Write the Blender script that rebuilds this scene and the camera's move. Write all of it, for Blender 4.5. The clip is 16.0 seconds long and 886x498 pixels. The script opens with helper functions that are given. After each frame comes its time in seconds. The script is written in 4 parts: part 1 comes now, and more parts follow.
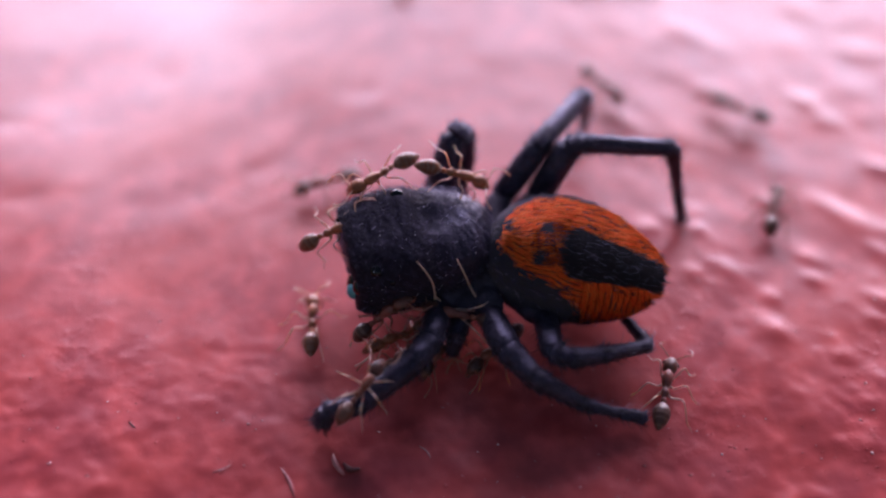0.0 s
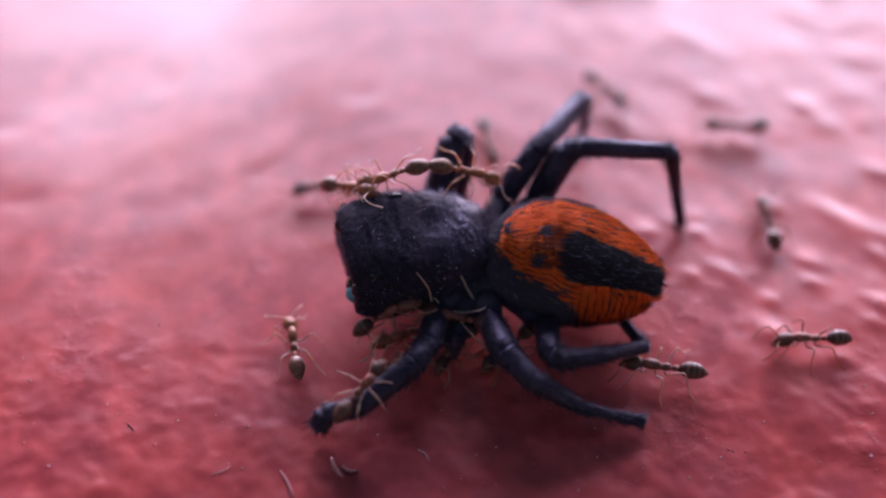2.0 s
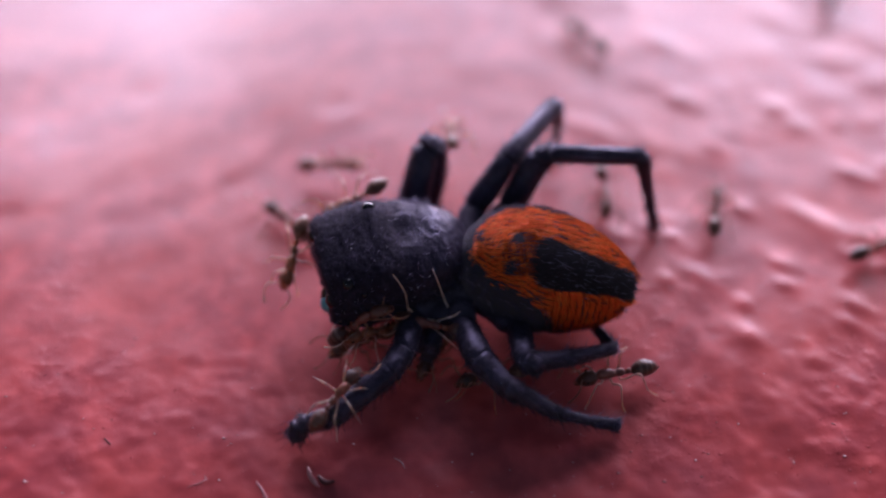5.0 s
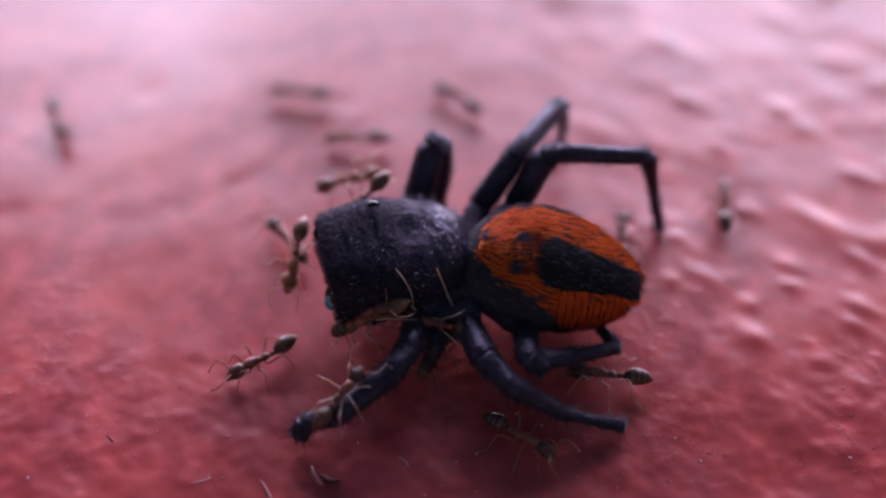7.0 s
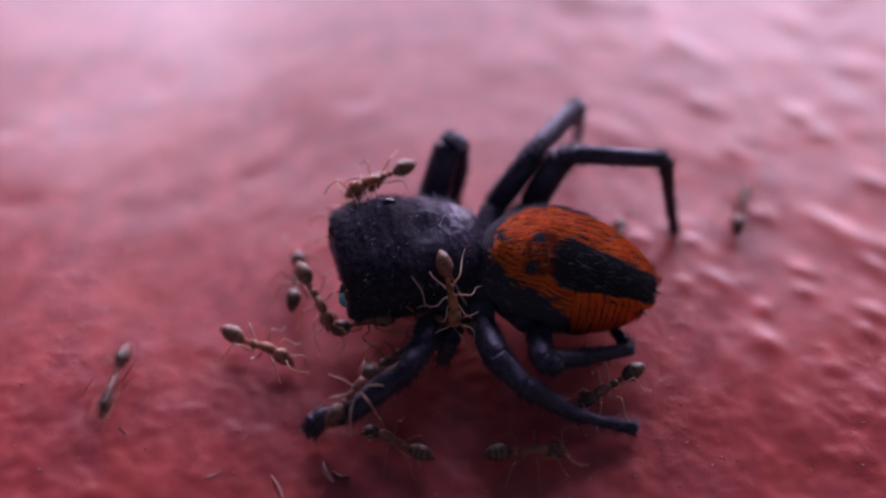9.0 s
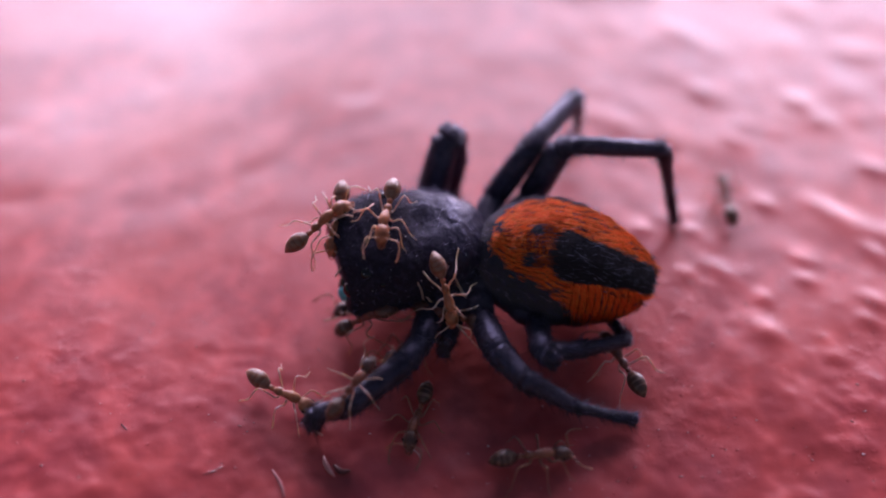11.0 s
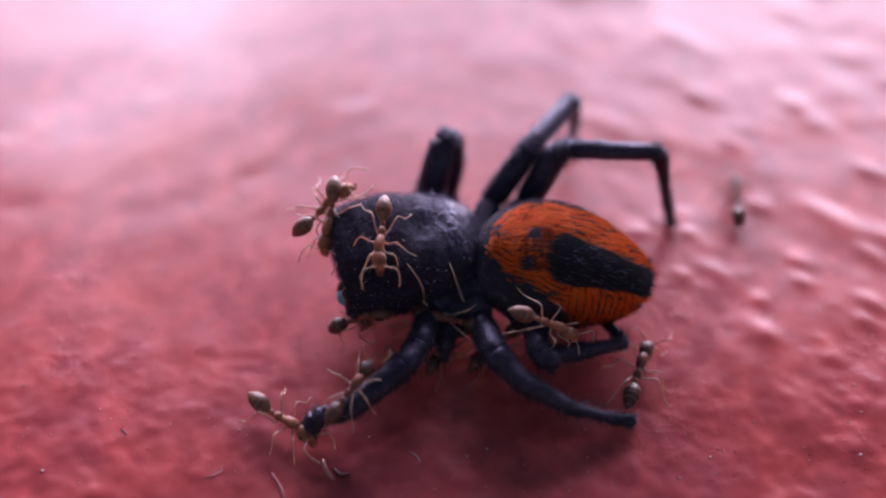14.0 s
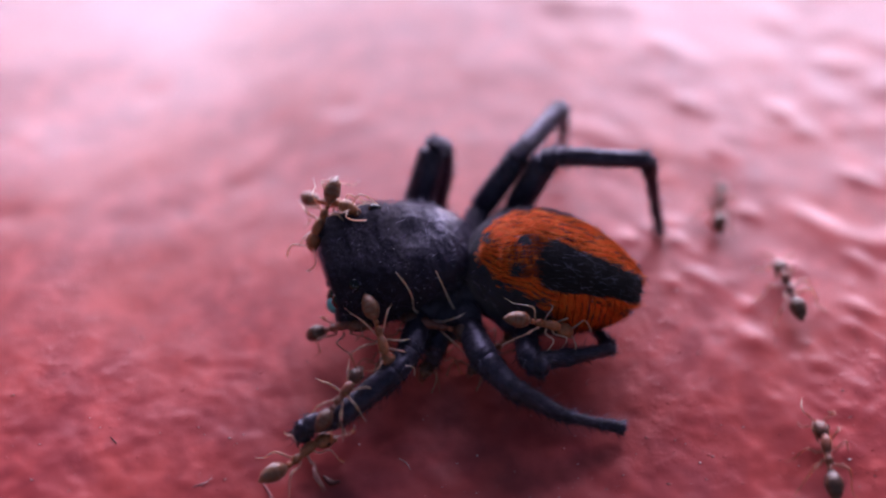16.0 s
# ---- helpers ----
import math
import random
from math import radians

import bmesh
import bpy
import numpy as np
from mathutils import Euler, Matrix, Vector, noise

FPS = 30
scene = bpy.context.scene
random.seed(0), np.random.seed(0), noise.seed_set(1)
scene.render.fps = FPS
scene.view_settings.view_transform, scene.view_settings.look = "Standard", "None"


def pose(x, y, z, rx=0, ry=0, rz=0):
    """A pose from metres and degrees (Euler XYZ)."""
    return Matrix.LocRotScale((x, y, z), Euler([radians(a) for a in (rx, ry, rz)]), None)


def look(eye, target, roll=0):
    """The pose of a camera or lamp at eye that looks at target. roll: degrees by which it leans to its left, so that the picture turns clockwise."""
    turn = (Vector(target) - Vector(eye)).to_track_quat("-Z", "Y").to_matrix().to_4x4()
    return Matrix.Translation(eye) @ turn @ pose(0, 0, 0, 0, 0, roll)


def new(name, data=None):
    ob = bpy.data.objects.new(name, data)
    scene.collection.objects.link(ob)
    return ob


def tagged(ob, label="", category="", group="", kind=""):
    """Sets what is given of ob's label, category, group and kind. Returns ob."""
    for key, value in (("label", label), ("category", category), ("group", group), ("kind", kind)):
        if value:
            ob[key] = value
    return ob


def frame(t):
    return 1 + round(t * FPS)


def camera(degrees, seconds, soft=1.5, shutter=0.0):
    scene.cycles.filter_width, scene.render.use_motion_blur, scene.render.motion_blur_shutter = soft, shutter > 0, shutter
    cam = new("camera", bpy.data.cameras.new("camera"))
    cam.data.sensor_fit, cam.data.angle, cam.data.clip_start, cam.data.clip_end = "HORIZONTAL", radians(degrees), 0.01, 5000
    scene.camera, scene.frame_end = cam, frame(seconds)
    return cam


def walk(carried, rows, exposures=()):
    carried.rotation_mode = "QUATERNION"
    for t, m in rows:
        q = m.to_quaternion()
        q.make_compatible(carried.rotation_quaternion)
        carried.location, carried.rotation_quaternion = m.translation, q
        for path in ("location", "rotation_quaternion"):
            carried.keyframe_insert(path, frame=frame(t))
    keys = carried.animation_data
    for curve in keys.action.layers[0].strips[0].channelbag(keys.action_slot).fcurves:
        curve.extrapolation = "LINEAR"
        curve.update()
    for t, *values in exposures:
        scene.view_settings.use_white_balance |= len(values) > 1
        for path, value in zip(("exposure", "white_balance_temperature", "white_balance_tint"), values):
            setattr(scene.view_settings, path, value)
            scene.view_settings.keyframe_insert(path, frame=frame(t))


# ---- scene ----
MM = 0.001
cam = camera(45.0, 16.0, soft=2.2, shutter=0.8)
# a macro lens: shallow focus on the spider
cam.data.dof.use_dof = True
cam.data.dof.focus_distance = 30.3 * MM
cam.data.dof.aperture_fstop = 20.0
# seconds, then millimetres x, y, z and degrees of turn
PATH = [
    (0.0, -0.685, -20.875, 26.288, 39.84, -0.74, -0.12),
    (0.5, -0.180, -20.881, 26.374, 39.79, -0.04, -0.14),
    (1.0, -0.315, -20.910, 26.298, 39.88, -0.19, -0.22),
    (1.5, -0.259, -20.970, 26.376, 40.21, -0.22, -0.44),
    (2.0, -0.534, -20.977, 26.279, 40.16, -0.59, 0.03),
    (2.5, -0.662, -20.882, 26.455, 40.16, -1.13, -0.38),
    (3.0, 0.184, -20.955, 26.483, 40.26, -0.03, -0.52),
    (3.5, -0.111, -20.911, 26.421, 40.26, -0.38, -0.29),
    (4.0, 0.062, -21.037, 26.435, 40.50, -0.20, -0.69),
    (6.5, -0.046, -20.875, 26.487, 40.21, -0.44, -1.15),
    (7.0, -0.099, -21.034, 26.307, 40.60, -0.42, -0.72),
    (7.5, -0.240, -21.037, 26.326, 40.55, -0.59, -0.76),
    (8.0, -0.164, -21.081, 26.314, 40.67, -0.54, -0.17),
    (8.5, -0.255, -20.991, 26.367, 40.45, -0.78, -0.31),
    (9.0, -0.391, -21.011, 26.277, 40.53, -0.93, 0.28),
    (11.5, -0.022, -20.860, 26.446, 39.76, -0.08, 0.09),
    (12.0, 0.034, -20.900, 26.493, 39.76, -0.03, 0.10),
    (12.5, -0.213, -21.094, 26.413, 40.23, -0.31, -0.16),
    (13.0, -0.071, -20.987, 26.495, 40.03, -0.08, -0.10),
    (13.5, 0.000, -20.955, 26.473, 40.00, 0.00, 0.00),
    (14.0, -0.098, -20.932, 26.529, 39.95, -0.08, -0.17),
    (14.5, 0.040, -21.082, 26.471, 40.28, 0.14, -0.12),
    (15.0, 0.304, -21.013, 26.658, 40.35, 0.20, -0.49),
    (15.5, 0.160, -21.037, 26.610, 40.44, -0.01, -0.59),
    (16.0, -0.046, -21.119, 26.467, 40.68, -0.29, -0.63),
]
K, TINT = 5700, 36
EXPOSURES = [(0.0, 1.38, K, TINT), (3.0, 1.34, K, TINT), (4.0, 1.27, K, TINT + 1), (6.5, 1.06, K, TINT + 2), (7.5, 1.01, K, TINT + 3),
             (8.0, 0.99, K + 60, TINT + 5), (9.0, 0.77, K + 120, TINT + 9), (11.5, 1.41, K, TINT + 1), (16.0, 1.33, K, TINT)]
walk(cam, [(t, pose(x * MM, y * MM, z * MM, a, b, c)) for t, x, y, z, a, b, c in PATH], EXPOSURES)

# ---- light: an overcast daylight sky, brightest low beyond the spider ----
world = bpy.data.worlds.new("overcast_sky")
scene.world = world
world.use_nodes = True
wn = world.node_tree.nodes
wl = world.node_tree.links
sky = wn.new("ShaderNodeTexSky")
sky.sky_type = "NISHITA"
sky.sun_disc = False
SUN_UP, SUN_TURN = 2.5, 5
sky.sun_elevation = radians(SUN_UP)
sky.sun_rotation = radians(SUN_TURN)
wl.new(sky.outputs[0], wn["Background"].inputs[0])
wn["Background"].inputs[1].default_value = 0.079
sun_data = bpy.data.lights.new("sun", "SUN")
sun_data.energy = 6.4
sun_data.angle = radians(78)
sun_data.color = (1.0, 0.96, 0.98)
sun_lamp = new("sun", sun_data)
sun_lamp.matrix_world = look((math.sin(radians(SUN_TURN)) * math.cos(radians(SUN_UP)), math.cos(radians(SUN_TURN)) * math.cos(radians(SUN_UP)), math.sin(radians(SUN_UP))), (0, 0, 0))


# ---- materials ----
def material(name, color, rough=0.5, metal=0.0, coat=0.0, spec=0.5):
    m = bpy.data.materials.new(name)
    m.use_nodes = True
    b = m.node_tree.nodes["Principled BSDF"]
    b.inputs["Base Color"].default_value = (*color, 1)
    b.inputs["Roughness"].default_value = rough
    b.inputs["Metallic"].default_value = metal
    b.inputs["Coat Weight"].default_value = coat
    b.inputs["Specular IOR Level"].default_value = spec
    return m


def mottle(m, color_a, color_b, scale, bump_scale=0.0, bump=0.0, rough=None, detail=6.0, low=0.35, high=0.65):
    """Two colours mixed by noise of that scale (per metre), a second finer noise as relief."""
    nt = m.node_tree
    b = nt.nodes["Principled BSDF"]
    co = nt.nodes.new("ShaderNodeTexCoord")
    n = nt.nodes.new("ShaderNodeTexNoise")
    n.inputs["Scale"].default_value = scale
    n.inputs["Detail"].default_value = detail
    nt.links.new(co.outputs["Object"], n.inputs["Vector"])
    ramp = nt.nodes.new("ShaderNodeValToRGB")
    ramp.color_ramp.elements[0].position, ramp.color_ramp.elements[1].position = low, high
    ramp.color_ramp.elements[0].color = (*color_a, 1)
    ramp.color_ramp.elements[1].color = (*color_b, 1)
    nt.links.new(n.outputs["Fac"], ramp.inputs["Fac"])
    nt.links.new(ramp.outputs["Color"], b.inputs["Base Color"])
    if bump:
        f = nt.nodes.new("ShaderNodeTexNoise")
        f.inputs["Scale"].default_value = bump_scale
        f.inputs["Detail"].default_value = 5
        nt.links.new(co.outputs["Object"], f.inputs["Vector"])
        bp = nt.nodes.new("ShaderNodeBump")
        bp.inputs["Strength"].default_value = 1.0
        bp.inputs["Distance"].default_value = bump
        nt.links.new(f.outputs["Fac"], bp.inputs["Height"])
        nt.links.new(bp.outputs["Normal"], b.inputs["Normal"])
    if rough:
        r = nt.nodes.new("ShaderNodeMapRange")
        r.inputs["To Min"].default_value, r.inputs["To Max"].default_value = rough
        nt.links.new(n.outputs["Fac"], r.inputs["Value"])
        nt.links.new(r.outputs["Result"], b.inputs["Roughness"])
    return m


red_paint = mottle(material("red_paint", (0.2, 0.02, 0.03), 0.3, spec=0.44), (0.27, 0.031, 0.034), (0.45, 0.060, 0.054), 1100, 2600, 0.000008, (0.26, 0.44))


def add_blotches(m, scale, tint, fac):
    """Wide worn blotches of another tint over the colour a material already has."""
    nt = m.node_tree
    b = nt.nodes["Principled BSDF"]
    link = b.inputs["Base Color"].links[0].from_socket
    co = nt.nodes.new("ShaderNodeTexCoord")
    n = nt.nodes.new("ShaderNodeTexNoise")
    n.inputs["Scale"].default_value, n.inputs["Detail"].default_value, n.inputs["Roughness"].default_value = scale, 7, 0.6
    nt.links.new(co.outputs["Object"], n.inputs["Vector"])
    r = nt.nodes.new("ShaderNodeMapRange")
    r.inputs["From Min"].default_value, r.inputs["From Max"].default_value, r.inputs["To Max"].default_value = 0.42, 0.68, fac
    nt.links.new(n.outputs["Fac"], r.inputs["Value"])
    mix = nt.nodes.new("ShaderNodeMixRGB")
    mix.inputs["Color2"].default_value = (*tint, 1)
    nt.links.new(r.outputs["Result"], mix.inputs["Fac"])
    nt.links.new(link, mix.inputs["Color1"])
    nt.links.new(mix.outputs["Color"], b.inputs["Base Color"])


def rough_patches(m, patch, scale, depth):
    """Pitted patches of the given size (noise per metre) with sharp little crumbs of paint that catch the light."""
    nt = m.node_tree
    b = nt.nodes["Principled BSDF"]
    smooth = b.inputs["Normal"].links[0].from_socket
    co = nt.nodes.new("ShaderNodeTexCoord")
    a = nt.nodes.new("ShaderNodeTexNoise")
    a.inputs["Scale"].default_value, a.inputs["Detail"].default_value = patch, 3
    c = nt.nodes.new("ShaderNodeTexNoise")
    c.inputs["Scale"].default_value, c.inputs["Detail"].default_value = scale, 2
    for n in (a, c):
        nt.links.new(co.outputs["Object"], n.inputs["Vector"])
    mask = nt.nodes.new("ShaderNodeMapRange")
    mask.inputs["From Min"].default_value, mask.inputs["From Max"].default_value = 0.48, 0.68
    nt.links.new(a.outputs["Fac"], mask.inputs["Value"])
    crumb = nt.nodes.new("ShaderNodeMapRange")
    crumb.inputs["From Min"].default_value, crumb.inputs["From Max"].default_value = 0.5, 0.75
    nt.links.new(c.outputs["Fac"], crumb.inputs["Value"])
    mul = nt.nodes.new("ShaderNodeMath")
    mul.operation = "MULTIPLY"
    nt.links.new(mask.outputs["Result"], mul.inputs[0])
    nt.links.new(crumb.outputs["Result"], mul.inputs[1])
    bp = nt.nodes.new("ShaderNodeBump")
    bp.inputs["Strength"].default_value = 1.0
    bp.inputs["Distance"].default_value = depth
    nt.links.new(mul.outputs["Value"], bp.inputs["Height"])
    nt.links.new(smooth, bp.inputs["Normal"])
    nt.links.new(bp.outputs["Normal"], b.inputs["Normal"])


rough_patches(red_paint, 210, 3000, 0.000012)
add_blotches(red_paint, 260, (0.45, 0.054, 0.032), 0.8)
add_blotches(red_paint, 520, (0.21, 0.034, 0.050), 0.55)


def violet_sheen(m, weight=0.25, rough=0.45):
    """Fine violet down over black cuticle: a soft sheen and a violet tint in its gloss."""
    b = m.node_tree.nodes["Principled BSDF"]
    b.inputs["Specular Tint"].default_value = (0.66, 0.60, 1.0, 1)
    b.inputs["Sheen Weight"].default_value = weight
    b.inputs["Sheen Roughness"].default_value = rough
    b.inputs["Sheen Tint"].default_value = (0.42, 0.34, 0.72, 1)
    return m


black_cuticle = mottle(material("black_cuticle", (0.008, 0.007, 0.010), 0.6, spec=0.15), (0.040, 0.033, 0.042), (0.070, 0.058, 0.078), 3000, 9000, 0.00006, (0.5, 0.75))
carapace_skin = mottle(material("carapace_skin", (0.008, 0.007, 0.010), 0.5, spec=0.3), (0.020, 0.016, 0.024), (0.042, 0.035, 0.058), 5200, 5000, 0.00006, low=0.5, high=0.8)


def sleek_behind(m):
    """The thoracic slope is bare and sleek, the head part matt with fur: gloss by place along the shell."""
    nt = m.node_tree
    b = nt.nodes["Principled BSDF"]
    co = nt.nodes.new("ShaderNodeTexCoord")
    sep = nt.nodes.new("ShaderNodeSeparateXYZ")
    nt.links.new(co.outputs["Object"], sep.inputs["Vector"])
    n = nt.nodes.new("ShaderNodeTexNoise")
    n.inputs["Scale"].default_value, n.inputs["Detail"].default_value = 1400, 5
    nt.links.new(co.outputs["Object"], n.inputs["Vector"])
    add = nt.nodes.new("ShaderNodeMath")
    add.operation = "MULTIPLY_ADD"
    add.inputs[1].default_value = 0.0026
    nt.links.new(n.outputs["Fac"], add.inputs[0])
    nt.links.new(sep.outputs["X"], add.inputs[2])
    for socket, behind, ahead in (("Roughness", 0.28, 0.6), ("Specular IOR Level", 0.42, 0.06)):
        r = nt.nodes.new("ShaderNodeMapRange")
        r.inputs["From Min"].default_value, r.inputs["From Max"].default_value = 0.0019, 0.0034
        r.inputs["To Min"].default_value, r.inputs["To Max"].default_value = behind, ahead
        nt.links.new(add.outputs["Value"], r.inputs["Value"])
        nt.links.new(r.outputs["Result"], b.inputs[socket])


sleek_behind(carapace_skin)
violet_sheen(carapace_skin, 0.03)
violet_sheen(black_cuticle, 0.12)
leg_cuticle = mottle(material("leg_cuticle", (0.012, 0.010, 0.018), 0.4, spec=0.42), (0.016, 0.013, 0.019), (0.042, 0.035, 0.052), 3500, 6500, 0.00005, (0.28, 0.54))
violet_sheen(leg_cuticle, 0.03)
orange_scales = mottle(material("orange_scales", (0.55, 0.1, 0.01), 0.75, spec=0.06), (0.90, 0.125, 0.014), (1.0, 0.185, 0.022), 5000)
orange_hair = material("orange_hair", (1.0, 0.178, 0.022), 0.55, spec=0.25)
gold_hair = material("gold_hair", (1.0, 0.30, 0.045), 0.5, spec=0.3)


def see_through(m, share):
    """Thin hair lets part of the light from behind pass; each hair has its own shade."""
    nt = m.node_tree
    b, out = nt.nodes["Principled BSDF"], nt.nodes["Material Output"]
    glow = nt.nodes.new("ShaderNodeBsdfTranslucent")
    mix = nt.nodes.new("ShaderNodeMixShader")
    mix.inputs[0].default_value = share
    geo = nt.nodes.new("ShaderNodeNewGeometry")
    ramp = nt.nodes.new("ShaderNodeMixRGB")
    full = b.inputs["Base Color"].default_value
    ramp.inputs["Color1"].default_value = (full[0] * 0.9, full[1] * 0.6, full[2] * 0.5, 1)
    ramp.inputs["Color2"].default_value = full
    nt.links.new(geo.outputs["Random Per Island"], ramp.inputs["Fac"])
    for socket in (b.inputs["Base Color"], glow.inputs["Color"]):
        nt.links.new(ramp.outputs["Color"], socket)
    nt.links.new(b.outputs[0], mix.inputs[1])
    nt.links.new(glow.outputs[0], mix.inputs[2])
    nt.links.new(mix.outputs[0], out.inputs["Surface"])


for m in (orange_hair, gold_hair):
    see_through(m, 0.2)


rust_hair = material("rust_hair", (0.46, 0.068, 0.011), 0.7, spec=0.06)
stripe_hair = material("stripe_hair", (0.030, 0.026, 0.032), 0.6, spec=0.15)
black_hair = material("black_hair", (0.068, 0.057, 0.070), 0.6, spec=0.2)
head_hair = material("head_hair", (0.027, 0.022, 0.032), 0.6, spec=0.10)
violet_hair = material("violet_hair", (0.060, 0.046, 0.105), 0.5, spec=0.25)
grey_hair = material("grey_hair", (0.30, 0.27, 0.40), 0.4)
eye_dark = material("eye_dark", (0.004, 0.004, 0.006), 0.10, spec=0.35)
eye_teal = material("eye_teal", (0.05, 0.30, 0.36), 0.35, 0.2)
amber = mottle(material("amber", (0.16, 0.06, 0.03), 0.38, spec=0.36), (0.090, 0.027, 0.020), (0.25, 0.085, 0.062), 4000, 16000, 0.00001)
gaster_brown = mottle(material("gaster_brown", (0.06, 0.03, 0.015), 0.38, spec=0.36), (0.034, 0.013, 0.011), (0.11, 0.042, 0.031), 2500, 16000, 0.00001)


def vary(m, tint, most):
    """Each ant is a little different: some more amber."""
    nt = m.node_tree
    b = nt.nodes["Principled BSDF"]
    link = b.inputs["Base Color"].links[0].from_socket
    info = nt.nodes.new("ShaderNodeObjectInfo")
    r = nt.nodes.new("ShaderNodeMapRange")
    r.inputs["From Min"].default_value, r.inputs["To Max"].default_value = 0.4, most
    nt.links.new(info.outputs["Random"], r.inputs["Value"])
    mix = nt.nodes.new("ShaderNodeMixRGB")
    mix.inputs["Color2"].default_value = (*tint, 1)
    nt.links.new(r.outputs["Result"], mix.inputs["Fac"])
    nt.links.new(link, mix.inputs["Color1"])
    nt.links.new(mix.outputs["Color"], b.inputs["Base Color"])


# honey, honey_gaster: paler copies of the ant colours, light from behind put in
honey = mottle(material("honey", (0.30, 0.10, 0.03), 0.38, spec=0.36), (0.15, 0.046, 0.019), (0.38, 0.140, 0.066), 4000, 16000, 0.00001)
honey_gaster = mottle(material("honey_gaster", (0.26, 0.10, 0.025), 0.38, spec=0.36), (0.12, 0.054, 0.034), (0.29, 0.165, 0.115), 2500, 16000, 0.00001)
pale_leg = material("pale_leg", (0.50, 0.33, 0.27), 0.45, spec=0.4)
vary(amber, (0.34, 0.11, 0.04), 0.4)
vary(gaster_brown, (0.18, 0.070, 0.042), 0.5)
gaster_rim = material("gaster_rim", (0.115, 0.062, 0.045), 0.35, spec=0.4)
honey_rim = material("honey_rim", (0.15, 0.052, 0.026), 0.35, spec=0.4)
ant_leg = material("ant_leg", (0.22, 0.11, 0.075), 0.45, spec=0.35)
ant_black = material("ant_black", (0.01, 0.008, 0.008), 0.2)
paint_flake = mottle(material("paint_flake", (0.45, 0.15, 0.15), 0.3, spec=0.5), (0.36, 0.09, 0.09), (0.50, 0.24, 0.24), 5000)
pale_bit = mottle(material("pale_bit", (0.6, 0.5, 0.48), 0.16, spec=0.7), (0.36, 0.17, 0.16), (0.58, 0.40, 0.39), 5000)
dark_bit = mottle(material("dark_bit", (0.05, 0.02, 0.02), 0.6), (0.07, 0.010, 0.014), (0.12, 0.022, 0.024), 5000)
for m in (amber, gaster_brown, ant_leg, honey, honey_gaster, pale_leg):
    b = m.node_tree.nodes["Principled BSDF"]
    b.inputs["Subsurface Weight"].default_value = 0.35
    b.inputs["Subsurface Radius"].default_value = (1.0, 0.45, 0.2)
    b.inputs["Subsurface Scale"].default_value = 0.0002


# ---- mesh helpers; sizes in millimetres ----
def mesh_of(name, bm, mats, smooth=True):
    me = bpy.data.meshes.new(name)
    bm.normal_update()
    bm.to_mesh(me)
    bm.free()
    for m in mats if isinstance(mats, (list, tuple)) else [mats]:
        me.materials.append(m)
    if smooth:
        me.polygons.foreach_set("use_smooth", [True] * len(me.polygons))
    me.transform(Matrix.Scale(MM, 4))
    return me


def part(name, bm, mats, parent, label="", m=None):
    ob = new(name, bm if isinstance(bm, bpy.types.Mesh) else mesh_of(name, bm, mats))
    ob.parent = parent
    if m is not None:
        ob.matrix_basis = m
    if label:
        tagged(ob, label)
    return ob


def thing(name, label, category, group="", m=None):
    ob = new(name)
    ob.empty_display_size = MM
    if m is not None:
        ob.matrix_basis = m
    return tagged(ob, label, category, group)


def side_frame(d):
    d = d.normalized()
    up = Vector((0, 0, 1)) if abs(d.z) < 0.9 else Vector((1, 0, 0))
    u = d.cross(up).normalized()
    return u, u.cross(d).normalized()


def tube(bm, pts, radii, n=10, mat=0, wob=0.0):
    """A round tube through points with a radius at each, its ends domed."""
    pts = [Vector(p) for p in pts]
    rings = []
    stations = []
    d0, d1 = (pts[1] - pts[0]).normalized(), (pts[-1] - pts[-2]).normalized()
    stations.append((pts[0] - d0 * radii[0] * 0.55, radii[0] * 0.55, d0))
    for i, p in enumerate(pts):
        d = (pts[min(i + 1, len(pts) - 1)] - pts[max(i - 1, 0)]).normalized()
        stations.append((p, radii[i], d))
    stations.append((pts[-1] + d1 * radii[-1] * 0.55, radii[-1] * 0.55, d1))
    u = None
    for p, r, d in stations:
        if u is None:
            u, v = side_frame(d)
        else:
            u = (u - d * u.dot(d)).normalized()
            v = d.cross(u).normalized()
        ring = []
        for k in range(n):
            a = 2 * math.pi * k / n
            w = r * (1 + wob * noise.noise((p.x * 3 + math.cos(a), p.y * 3 + math.sin(a), p.z * 3)))
            ring.append(bm.verts.new(p + (u * math.cos(a) + v * math.sin(a)) * w))
        rings.append(ring)
    for a, b in zip(rings, rings[1:]):
        for k in range(n):
            bm.faces.new((a[k], b[k], b[(k + 1) % n], a[(k + 1) % n])).material_index = mat
    bm.faces.new(rings[0]).material_index = mat
    bm.faces.new(list(reversed(rings[-1]))).material_index = mat
    return bm


def smooth_line(pts, steps=4):
    """Catmull-Rom points through pts; each point may carry a radius as its fourth number."""
    out = []
    P = [np.array(p, float) for p in pts]
    P = [2 * P[0] - P[1]] + P + [2 * P[-1] - P[-2]]
    for i in range(1, len(P) - 2):
        for s in range(steps):
            t = s / steps
            a, b, c, d = P[i - 1:i + 3]
            out.append(0.5 * (2 * b + (c - a) * t + (2 * a - 5 * b + 4 * c - d) * t * t + (3 * b - a - 3 * c + d) * t ** 3))
    out.append(P[-2])
    return out


def limb(pts, n=10, steps=4, wob=0.0, bm=None):
    line = smooth_line(pts, steps)
    return tube(bm or bmesh.new(), [p[:3] for p in line], [max(p[3], 0.01) for p in line], n, 0, wob)


